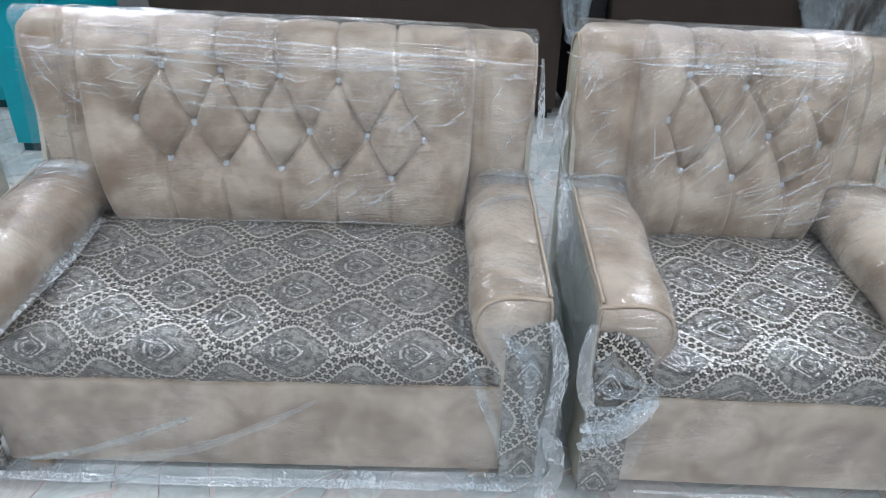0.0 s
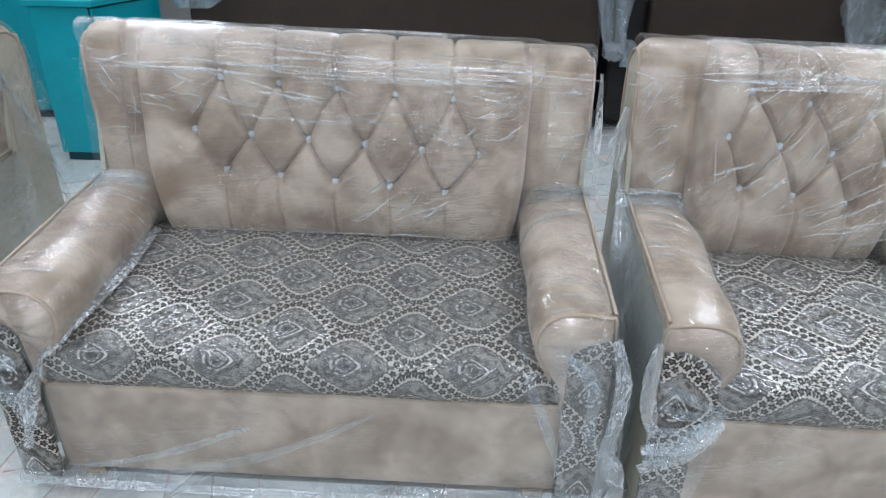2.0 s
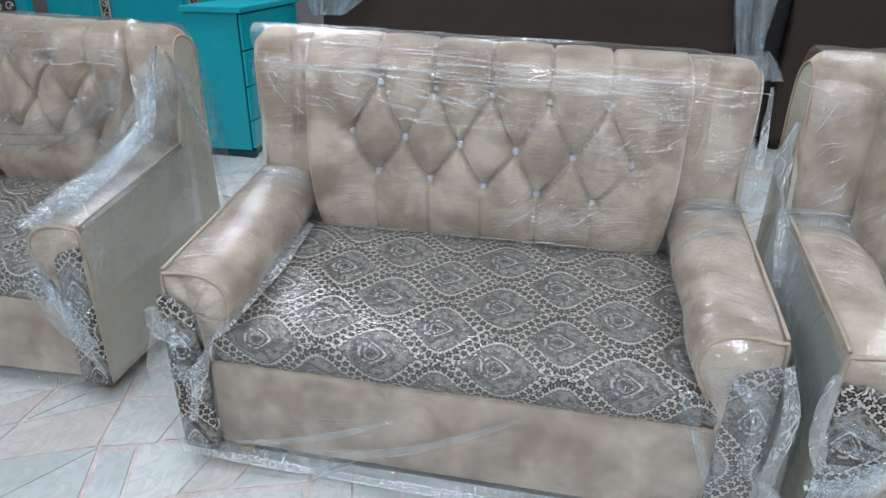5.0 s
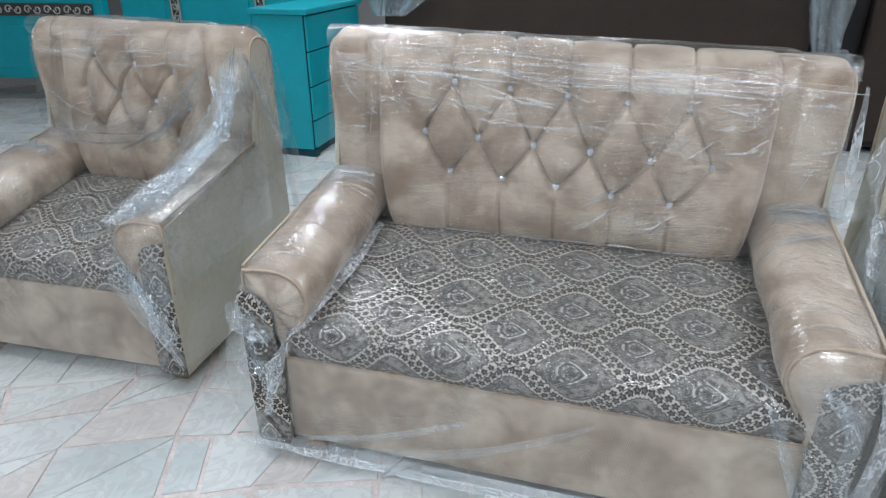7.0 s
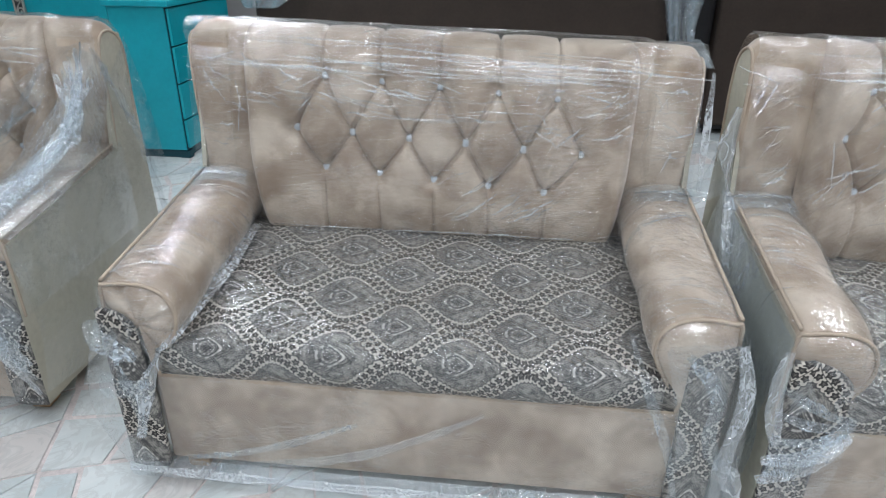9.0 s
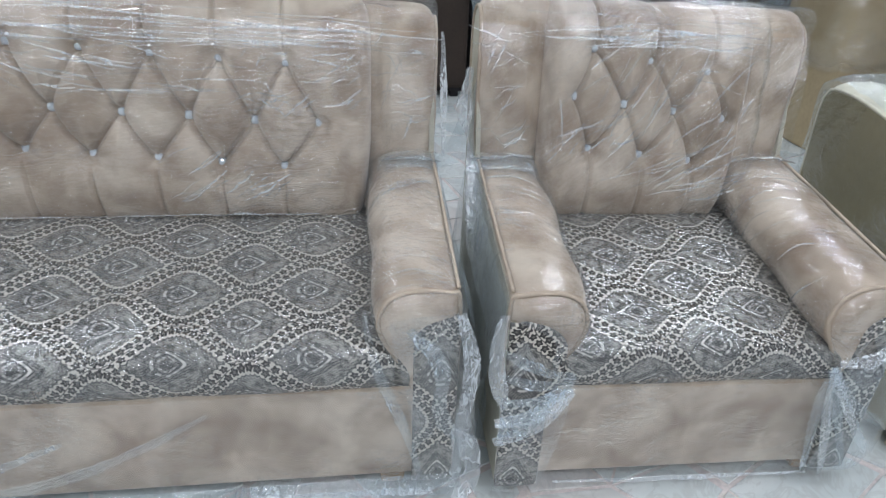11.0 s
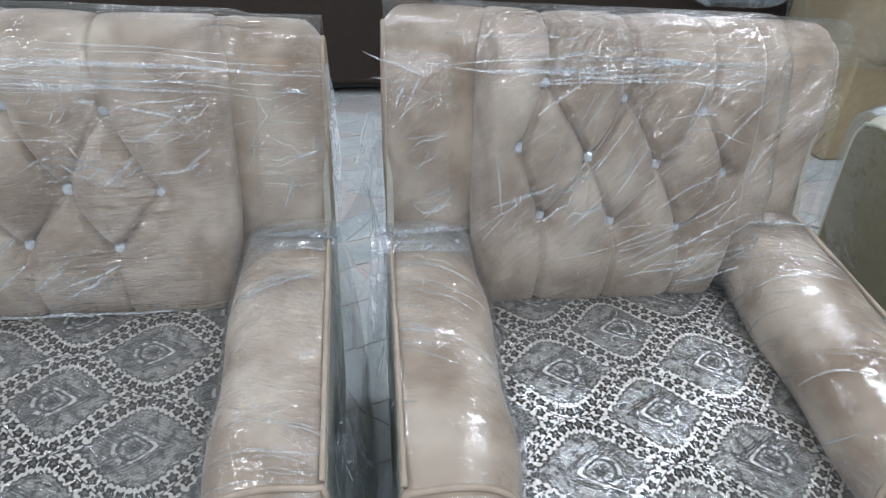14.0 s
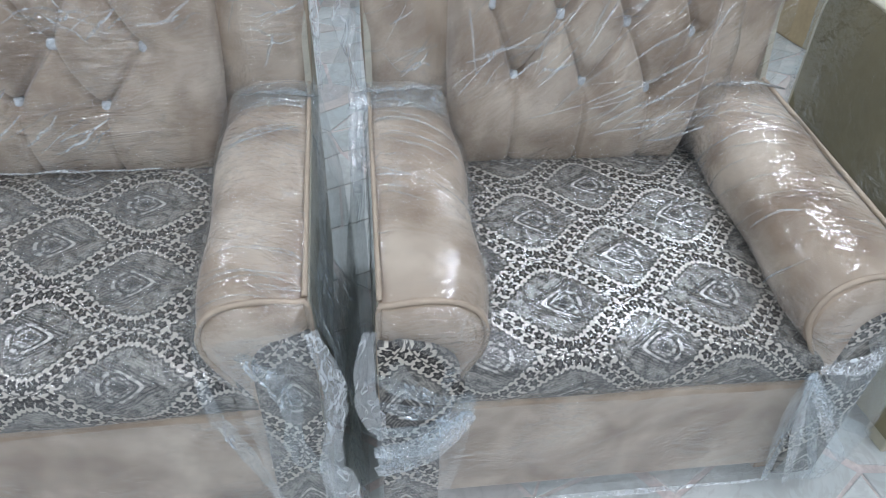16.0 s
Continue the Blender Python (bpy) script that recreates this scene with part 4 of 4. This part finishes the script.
c = CHAIR_W / 2
drape(CHAIR_WRAP, "slack_film", [(-c - 0.01, -0.02, 0.55), (-c - 0.012, 0.25, 0.59), (-c - 0.012, 0.6, 0.66)], [(-c - 0.03, -0.03, 0.06), (-c - 0.03, 0.25, 0.05), (-c - 0.03, 0.6, 0.05)], (-0.03, 0, 0), 12, 50, 44, 0.018, 6)
drape(CHAIR_WRAP, "slack_film", [(-c + 0.155, -0.01, 0.37), (-c + 0.09, -0.045, 0.33), (-c - 0.01, -0.03, 0.31)], [(-c + 0.14, -0.02, 0.34), (-c + 0.07, -0.055, 0.23), (-c - 0.01, -0.04, 0.20)], (0, -0.015, 0), 13, 40, 16, 0.012, 14, along=(1, 0, 0.3))
drape(CHAIR_WRAP, "slack_film", [(-c + 0.15, -0.03, 0.30), (-c + 0.05, -0.045, 0.27), (-c - 0.01, -0.04, 0.25)], [(-c + 0.10, -0.04, 0.04), (-c + 0.04, -0.05, 0.04), (-c - 0.01, -0.04, 0.04)], (0, -0.012, 0), 14, 40, 26, 0.012, 9, FILM_SOFT)
drape(CHAIR_WRAP, "slack_film", [(c - 0.14, -0.02, 0.36), (c - 0.06, -0.04, 0.37), (c + 0.02, -0.02, 0.40)], [(c - 0.12, -0.04, 0.06), (c - 0.02, -0.07, 0.08), (c + 0.06, -0.03, 0.10)], (0.02, -0.02, 0), 15, 40, 36, 0.02, 9)
drape(CHAIR_WRAP, "slack_film", [(c + 0.01, -0.02, 0.54), (c + 0.012, 0.25, 0.59), (c + 0.012, 0.6, 0.66)], [(c + 0.05, -0.03, 0.12), (c + 0.05, 0.25, 0.10), (c + 0.03, 0.6, 0.08)], (0.05, 0, 0), 16, 50, 44, 0.02, 6, FILM_SOFT)
drape(CHAIR_WRAP, "slack_film", [(-c + 0.15, 0.56, 0.66), (-c + 0.07, 0.55, 0.675), (-c - 0.02, 0.56, 0.67)], [(-c + 0.16, 0.48, 0.63), (-c + 0.07, 0.47, 0.66), (-c - 0.03, 0.50, 0.63)], (0, 0, 0.012), 17, 40, 14, 0.010, 20, along=(1, 0, 0))
# film bridging the gap behind the two arms
drape(CHAIR_WRAP, "slack_film", [(-c - 0.005, 0.60, 0.86), (-c - 0.01, 0.58, 0.77), (-c - 0.01, 0.55, 0.67)], [(-c - 0.03, 0.66, 0.80), (-c - 0.06, 0.62, 0.70), (-c - 0.13, 0.60, 0.60)], (0, -0.02, 0), 18, 40, 20, 0.02, 9)

# armchair by the dresser: film swept from the wing down over the arm
drape(LEFT_WRAP, "slack_film", [(c - 0.02, 0.52, 0.97), (c - 0.10, 0.50, 0.80), (c - 0.20, 0.30, 0.62), (c - 0.20, 0.05, 0.56)], [(c + 0.01, 0.62, 0.90), (c + 0.02, 0.50, 0.68), (c + 0.03, 0.30, 0.62), (c + 0.02, 0.0, 0.57)], (0.03, -0.06, 0.03), 19, 70, 40, 0.022, 7, along=(0.4, 0.5, 0.75))
drape(LEFT_WRAP, "slack_film", [(c + 0.012, -0.02, 0.55), (c + 0.014, 0.3, 0.60), (c + 0.014, 0.75, 0.98)], [(c + 0.02, -0.03, 0.10), (c + 0.08, 0.35, 0.10), (c + 0.09, 0.75, 0.05)], (0.035, 0, 0), 20, 60, 44, 0.02, 5, FILM_SOFT)
drape(LEFT_WRAP, "slack_film", [(c - 0.16, -0.02, 0.47), (c - 0.07, -0.04, 0.42), (c + 0.01, -0.03, 0.36)], [(c - 0.20, -0.03, 0.36), (c - 0.10, -0.06, 0.24), (c - 0.0, -0.05, 0.18)], (0, -0.02, 0), 21, 50, 26, 0.016, 11, along=(1, 0, -0.6))
drape(LEFT_WRAP, "slack_film", [(-c + 0.05, 0.50, 0.80), (-0.10, 0.475, 0.70), (0.15, 0.475, 0.82), (c - 0.1, 0.52, 0.95)], [(-c + 0.10, 0.49, 0.66), (-0.15, 0.475, 0.62), (0.12, 0.475, 0.68), (c - 0.15, 0.48, 0.80)], (0, -0.012, 0), 22, 70, 26, 0.012, 10, FILM)
drape(LEFT_WRAP, "hem", [(-c, -0.03, 0.075), (0, -0.034, 0.07), (c, -0.03, 0.08)], [(-c, -0.06, 0.02), (0, -0.05, 0.03), (c, -0.05, 0.03)], (0, -0.012, 0), 23, 100, 12, 0.008, 12, FILM_SOFT, along=(1, 0, 0))



def back_glint_creases(wrap, n, x0, x1, z0, z1, slope, spread, seed, size=(0.07, 0.24), wing=0.0):
    """Whitened pleats that stand in for glint streaks in the film over a back, within a patch of it, running along the
    slope given (rise over run).
    """
    rnd = random.Random(seed)
    prof = smooth_line(PROFILE, 120)
    front = int(prof[:, 1].argmax())
    for _ in range(2 * n):
        x, z, ln = rnd.uniform(x0, x1), rnd.uniform(z0, z1), rnd.uniform(*size)
        a = math.atan(slope) + rnd.gauss(0, spread)
        pts = []
        for t in np.linspace(-0.5, 0.5, 5):
            px = x + t * ln * math.cos(a)
            pz = min(1.03, max(0.56, z + t * ln * math.sin(a) + rnd.uniform(-0.006, 0.006)))
            pts.append((px, float(np.interp(pz, prof[:front, 1], prof[:front, 0])) + wing - 0.013, pz - 0.030 * px * min(1, max(0, (pz - 0.8) / 0.2))))
        strand(wrap, pts, rnd.uniform(0.0009, 0.0027), seed + rnd.randrange(999), 36, rnd.choice((FILM_ROPE, FILM_LOOSE)), 0.3, 2, (0, -1, 0.15))


def arm_glint_creases(wrap, A, n, j0, j1, y0, y1, slant, seed):
    """Pleats in the film across a rolled arm, whitened to stand in for their glints; j counts round the roll."""
    rnd = random.Random(seed)
    N = normals(A)
    mid = A.mean(axis=(0, 1))
    sign = 1.0 if ((A - mid) * N).sum() > 0 else -1.0
    for _ in range(2 * n):
        y, j, span = rnd.uniform(y0, y1), rnd.uniform(j0, j1), rnd.uniform(7, 22)
        pts = []
        for t in np.linspace(-0.5, 0.5, 5):
            i = int(np.clip((y + slant * t * span * 0.007 + rnd.uniform(-0.005, 0.005)) / 0.62 * (A.shape[0] - 1), 0, A.shape[0] - 1))
            k = int(np.clip(j + t * span, 4, A.shape[1] - 5))
            pts.append(tuple(A[i, k] + sign * N[i, k] * 0.010))
        i, k = int(y / 0.62 * (A.shape[0] - 1)), int(j)
        strand(wrap, pts, rnd.uniform(0.0008, 0.0024), seed + rnd.randrange(999), 36, rnd.choice((FILM_ROPE, FILM_LOOSE, FILM_LOOSE)), 0.3, 2, sign * N[i, k])


# white glint streaks: stretched bands along the top of the two-seat back, slack patches below
back_glint_creases(LOVE_WRAP, 16, -0.50, 0.50, 0.955, 1.03, -0.03, 0.02, 400, (0.20, 0.50))
back_glint_creases(LOVE_WRAP, 16, -0.52, -0.28, 0.86, 0.97, -0.25, 0.35, 410, (0.04, 0.12))
back_glint_creases(LOVE_WRAP, 14, -0.25, 0.20, 0.84, 0.95, -0.10, 0.10, 420, (0.08, 0.22))
back_glint_creases(LOVE_WRAP, 18, 0.22, 0.52, 0.80, 0.97, 0.3, 0.5, 430, (0.03, 0.09))
back_glint_creases(LOVE_WRAP, 8, 0.05, 0.40, 0.57, 0.70, 0.55, 0.15, 440, (0.06, 0.16))
back_glint_creases(LOVE_WRAP, 12, 0.57, 0.68, 0.72, 1.0, 0.1, 0.6, 450, (0.03, 0.10), 0.072)
back_glint_creases(LOVE_WRAP, 12, -0.68, -0.57, 0.72, 1.0, -0.1, 0.6, 460, (0.03, 0.10), 0.072)
back_glint_creases(CHAIR_WRAP, 12, -0.26, 0.26, 0.95, 1.03, 0.0, 0.05, 500, (0.12, 0.30))
back_glint_creases(CHAIR_WRAP, 26, -0.24, 0.26, 0.70, 0.97, 1.1, 0.35, 510, (0.05, 0.16))
back_glint_creases(CHAIR_WRAP, 10, -0.05, 0.25, 0.57, 0.70, 0.6, 0.2, 520, (0.10, 0.24))
back_glint_creases(CHAIR_WRAP, 12, -0.44, -0.33, 0.70, 0.98, 0.5, 0.5, 530, (0.04, 0.12), 0.072)
back_glint_creases(LEFT_WRAP, 14, -0.26, 0.26, 0.92, 1.03, 0.0, 0.10, 600, (0.08, 0.24))
back_glint_creases(LEFT_WRAP, 18, -0.24, 0.30, 0.64, 0.92, 0.6, 0.5, 610, (0.05, 0.18))
back_glint_creases(LEFT_WRAP, 8, 0.33, 0.44, 0.72, 1.0, 1.2, 0.4, 620, (0.05, 0.14), 0.072)
arm_glint_creases(LOVE_WRAP, LOVE_G["arm", -1], 16, 22, 50, 0.30, 0.56, 0.6, 700)
arm_glint_creases(LOVE_WRAP, LOVE_G["arm", -1], 9, 18, 44, 0.02, 0.25, 0.4, 710)
arm_glint_creases(LOVE_WRAP, LOVE_G["arm", 1], 14, 20, 48, 0.36, 0.58, -0.5, 720)
arm_glint_creases(LOVE_WRAP, LOVE_G["arm", 1], 7, 20, 44, 0.01, 0.12, 0.2, 730)
arm_glint_creases(CHAIR_WRAP, CHAIR_G["arm", -1], 18, 18, 50, 0.15, 0.58, -0.8, 740)
arm_glint_creases(CHAIR_WRAP, CHAIR_G["arm", 1], 14, 20, 54, 0.05, 0.58, 0.9, 750)
arm_glint_creases(LEFT_WRAP, LEFT_G["arm", -1], 12, 20, 50, 0.05, 0.56, 0.6, 760)

# gathered folds: two-seat sofa
strand(LOVE_WRAP, [(-h + 0.19, 0.48, 0.515), (-h + 0.19, 0.2, 0.478), (-h + 0.165, 0.0, 0.450), (-h + 0.10, -0.05, 0.36), (-h + 0.05, -0.055, 0.16)], 0.020, 1, 90)
strand(LOVE_WRAP, [(-h + 0.085, -0.05, 0.40), (-h + 0.0, -0.06, 0.44), (-h - 0.03, -0.03, 0.48)], 0.022, 2, mat=FILM_LOOSE)
strand(LOVE_WRAP, [(-h + 0.10, -0.045, 0.33), (-h + 0.02, -0.06, 0.30), (-h - 0.02, -0.04, 0.34)], 0.020, 3, mat=FILM_LOOSE)
strand(LOVE_WRAP, [(-h - 0.005, -0.05, 0.055), (-0.3, -0.05, 0.045), (0.1, -0.052, 0.048), (h - 0.05, -0.05, 0.045)], 0.013, 4, 160)
# two whitish strips in place of the slanting glints on the front panel
strand(LOVE_WRAP, [(-h + 0.12, -0.030, 0.075), (-0.36, -0.034, 0.13), (-0.12, -0.032, 0.235)], 0.009, 5, 90, FILM_LOOSE)
strand(LOVE_WRAP, [(-0.42, -0.030, 0.075), (-0.16, -0.034, 0.12), (0.02, -0.034, 0.20), (0.18, -0.03, 0.29)], 0.011, 6, 90, FILM_LOOSE)
strand(LOVE_WRAP, [(-0.05, 0.490, 0.515), (0.15, 0.484, 0.516), (0.40, 0.488, 0.514)], 0.009, 7, 90)
strand(LOVE_WRAP, [(-0.50, 0.490, 0.515), (-0.25, 0.487, 0.516), (-0.05, 0.490, 0.514)], 0.005, 8, 90)
strand(LOVE_WRAP, [(h - 0.20, 0.10, 0.455), (h - 0.18, -0.035, 0.40), (h - 0.12, -0.05, 0.26), (h - 0.08, -0.055, 0.10)], 0.011, 9, 70, FILM_LOOSE)
strand(LOVE_WRAP, [(h - 0.11, -0.04, 0.50), (h - 0.03, -0.06, 0.42), (h - 0.05, -0.065, 0.30), (h + 0.0, -0.06, 0.22)], 0.018, 10, 70, FILM_LOOSE)
strand(LOVE_WRAP, [(h - 0.0, -0.03, 0.53), (h + 0.035, -0.04, 0.40), (h + 0.01, -0.05, 0.25), (h + 0.0, -0.06, 0.06)], 0.020, 11, 70)
strand(LOVE_WRAP, [(h + 0.0, -0.06, 0.25), (h + 0.05, -0.07, 0.13), (h + 0.0, -0.08, 0.04)], 0.026, 12, 60)
strand(LOVE_WRAP, [(h - 0.15, 0.535, 0.645), (h - 0.08, 0.51, 0.665), (h + 0.012, 0.53, 0.645)], 0.022, 13)
strand(LOVE_WRAP, [(-h + 0.15, 0.535, 0.645), (-h + 0.08, 0.51, 0.665), (-h - 0.012, 0.53, 0.645)], 0.018, 14)
strand(LOVE_WRAP, [(h + 0.012, 0.56, 0.98), (h + 0.018, 0.55, 0.80), (h + 0.02, 0.53, 0.66)], 0.010, 15)
# gathered folds: armchair beside it
for k, (za, zb) in enumerate(((0.37, 0.45), (0.36, 0.38), (0.345, 0.31), (0.335, 0.25), (0.33, 0.19))):
    strand(CHAIR_WRAP, [(-c + 0.155, -0.03, za), (-c + 0.08, -0.05, (za + zb) / 2 - 0.01), (-c - 0.015, -0.035, zb)], 0.012 if k < 3 else 0.017, 20 + k, 50, FILM_ROPE if k > 2 else FILM_LOOSE)
for k, (xa, zb) in enumerate(((-0.10, 0.07), (-0.05, 0.06), (0.0, 0.08), (0.05, 0.12), (0.07, 0.20))):
    strand(CHAIR_WRAP, [(c - 0.135, -0.03, 0.375), (c - 0.12 + xa * 0.45, -0.055, 0.29), (c - 0.03 + xa, -0.05, zb)], 0.014, 30 + k, 50, FILM_ROPE if k % 2 else FILM_LOOSE)
strand(CHAIR_WRAP, [(c - 0.13, -0.035, 0.385), (c - 0.05, -0.045, 0.40), (c + 0.03, 0.0, 0.44)], 0.018, 36)
strand(CHAIR_WRAP, [(-c + 0.15, 0.545, 0.66), (-c + 0.07, 0.51, 0.672), (-c - 0.03, 0.53, 0.66)], 0.022, 37)
strand(CHAIR_WRAP, [(-c - 0.03, 0.55, 0.90), (-c - 0.05, 0.56, 0.76), (-c - 0.02, 0.53, 0.66), (-c - 0.03, 0.4, 0.50)], 0.020, 38)
strand(CHAIR_WRAP, [(-c - 0.012, -0.02, 0.53), (-c - 0.03, -0.04, 0.42), (-c + 0.0, -0.045, 0.30)], 0.018, 39)
strand(CHAIR_WRAP, [(c - 0.13, 0.545, 0.655), (c - 0.05, 0.51, 0.67), (c + 0.02, 0.53, 0.65)], 0.018, 40)
strand(CHAIR_WRAP, [(-c + 0.14, -0.03, 0.05), (0.0, -0.035, 0.05), (c - 0.1, -0.035, 0.05)], 0.006, 41, 120)
# gathered folds: armchair by the dresser
for k in range(6):
    s = k / 5
    strand(LEFT_WRAP, [(c - 0.01 - 0.02 * k, 0.53, 0.99 - 0.02 * k), (c - 0.02 + 0.01 * s, 0.49 - 0.01 * k, 0.82 - 0.02 * k), (c - 0.10 + 0.03 * s, 0.36, 0.655 + 0.012 * s), (c - 0.17 + 0.11 * s, 0.12, 0.605 + 0.01 * s), (c - 0.19 + 0.12 * s, -0.01, 0.56)], 0.021, 50 + k, 80, FILM_ROPE if k % 2 else FILM_LOOSE)
for k, (x0, z0, x1, z1) in enumerate(((-0.44, 0.70, 0.10, 0.69), (-0.38, 0.66, 0.02, 0.655), (-0.05, 0.62, 0.28, 0.80), (0.10, 0.66, 0.34, 0.93), (-0.30, 0.84, -0.12, 0.74))):
    strand(LEFT_WRAP, [(x0, 0.475, z0), ((x0 + x1) / 2, 0.462, (z0 + z1) / 2 - 0.02), (x1, 0.475, z1)], 0.014, 60 + k, 70, FILM_LOOSE)
for k in range(4):
    strand(LEFT_WRAP, [(c - 0.15 + 0.03 * k, -0.035, 0.44 - 0.03 * k), (c - 0.06, -0.06, 0.33 - 0.02 * k), (c + 0.01, -0.045, 0.26 - 0.05 * k)], 0.014, 70 + k, 50, FILM_ROPE if k % 2 else FILM_LOOSE)
strand(LEFT_WRAP, [(c + 0.012, 0.55, 0.97), (c + 0.05, 0.65, 0.70), (c + 0.07, 0.72, 0.30)], 0.022, 76, 60, FILM_LOOSE)
strand(LEFT_WRAP, [(-c + 0.17, 0.40, 0.62), (-c + 0.08, 0.36, 0.655), (-c - 0.02, 0.40, 0.63)], 0.05, 77, 60, FILM_LOOSE)

# film tied off on the far sofas
bunch("tied_film", (0.90, 4.66, 1.12), (0.93, 4.60, 0.62), 0.10, 0.045, 3, "bunched clear film knotted beside the brown sofa back")
bunch("tied_film", (1.12, 4.70, 0.50), (1.02, 4.62, 0.70), 0.07, 0.02, 5, "bunched clear film trailing from the knot", knot=False)
bunch("hanging_film", (-1.85, 4.64, 1.16), (-1.98, 4.62, 0.84), 0.22, 0.09, 7, "slack clear film gathered over the sofa corner", knot=False, spread=0.8)
bunch("hanging_film", (2.95, 4.70, 1.10), (2.85, 4.66, 0.58), 0.42, 0.20, 9, "slack bluish film hanging over the sofa corner", knot=False, spread=0.7)


# ---- floor pieces ----
def paving():
    rnd = random.Random(5)
    ang, size = radians(24), 0.24
    ca, sa = math.cos(ang), math.sin(ang)
    x0, x1, y0, y1, _ = ROOM
    jit = {}

    def node(i, j):
        if (i, j) not in jit:
            r = random.Random(i * 7919 + j * 104729)
            jit[i, j] = ((i + r.uniform(-0.32, 0.32)) * size * 1.15, (j + r.uniform(-0.30, 0.30)) * size * 0.85)
        a, b = jit[i, j]
        return (a * ca - b * sa, a * sa + b * ca)

    near, far = [], []
    for i in range(-60, 61):
        for j in range(-80, 81):
            q = [node(i, j), node(i + 1, j), node(i + 1, j + 1), node(i, j + 1)]
            cx, cy = sum(p[0] for p in q) / 4, sum(p[1] for p in q) / 4
            if not (x0 + 0.3 < cx < x1 - 0.3 and y0 + 0.3 < cy < y1 - 0.3):
                continue
            polys = [q]
            r = rnd.random()
            if r < 0.22:
                k, l = rnd.uniform(0.3, 0.7), rnd.uniform(0.3, 0.7)
                m = [(q[0][n] * (1 - k) + q[1][n] * k) for n in (0, 1)]
                o = [(q[3][n] * (1 - l) + q[2][n] * l) for n in (0, 1)]
                polys = [[q[0], m, o, q[3]], [m, q[1], q[2], o]]
            elif r < 0.36:
                polys = [[q[0], q[1], q[2]], [q[0], q[2], q[3]]]
            for p in polys:
                px, py = sum(v[0] for v in p) / len(p), sum(v[1] for v in p) / len(p)
                gap = rnd.choice((0.004, 0.006, 0.008, 0.016))
                ring = []
                for v in p:
                    d = math.hypot(v[0] - px, v[1] - py)
                    k = max(0.3, 1 - gap * 1.4 / d)
                    ring.append((px + (v[0] - px) * k, py + (v[1] - py) * k))
                (near if -2.9 < px < 1.9 and 0.35 < py < 1.75 else far).append((px, py, ring))

    def prism(ring, cx, cy, base, V, F):
        n = len(ring)
        for k, z in ((1.0, -0.004), (1.0, 0.0), (0.985, 0.0012)):
            V += [(cx + (x - cx) * k, cy + (y - cy) * k, z) for x, y in ring]
        for a in (0, n):
            F += [(base + a + i, base + a + (i + 1) % n, base + a + n + (i + 1) % n, base + a + n + i) for i in range(n)]
        F.append(tuple(base + 2 * n + i for i in range(n)))

    near.sort(key=lambda p: abs(p[1] - 1.0))
    far += near[290:]
    for px, py, ring in near[:290]:
        V, F = [], []
        prism([(x - px, y - py) for x, y in ring], 0, 0, 0, V, F)
        ob = mesh_ob("marble_piece", V, F, MARBLE, FLOOR, smooth=False)
        ob.matrix_basis = pose(px, py, 0, 0, 0, 0)
    V, F = [], []
    for px, py, ring in far:
        prism(ring, px, py, len(V), V, F)
    tagged(mesh_ob("marble_field", V, F, MARBLE_FAR, FLOOR, smooth=False), kind="stuff")


paving()
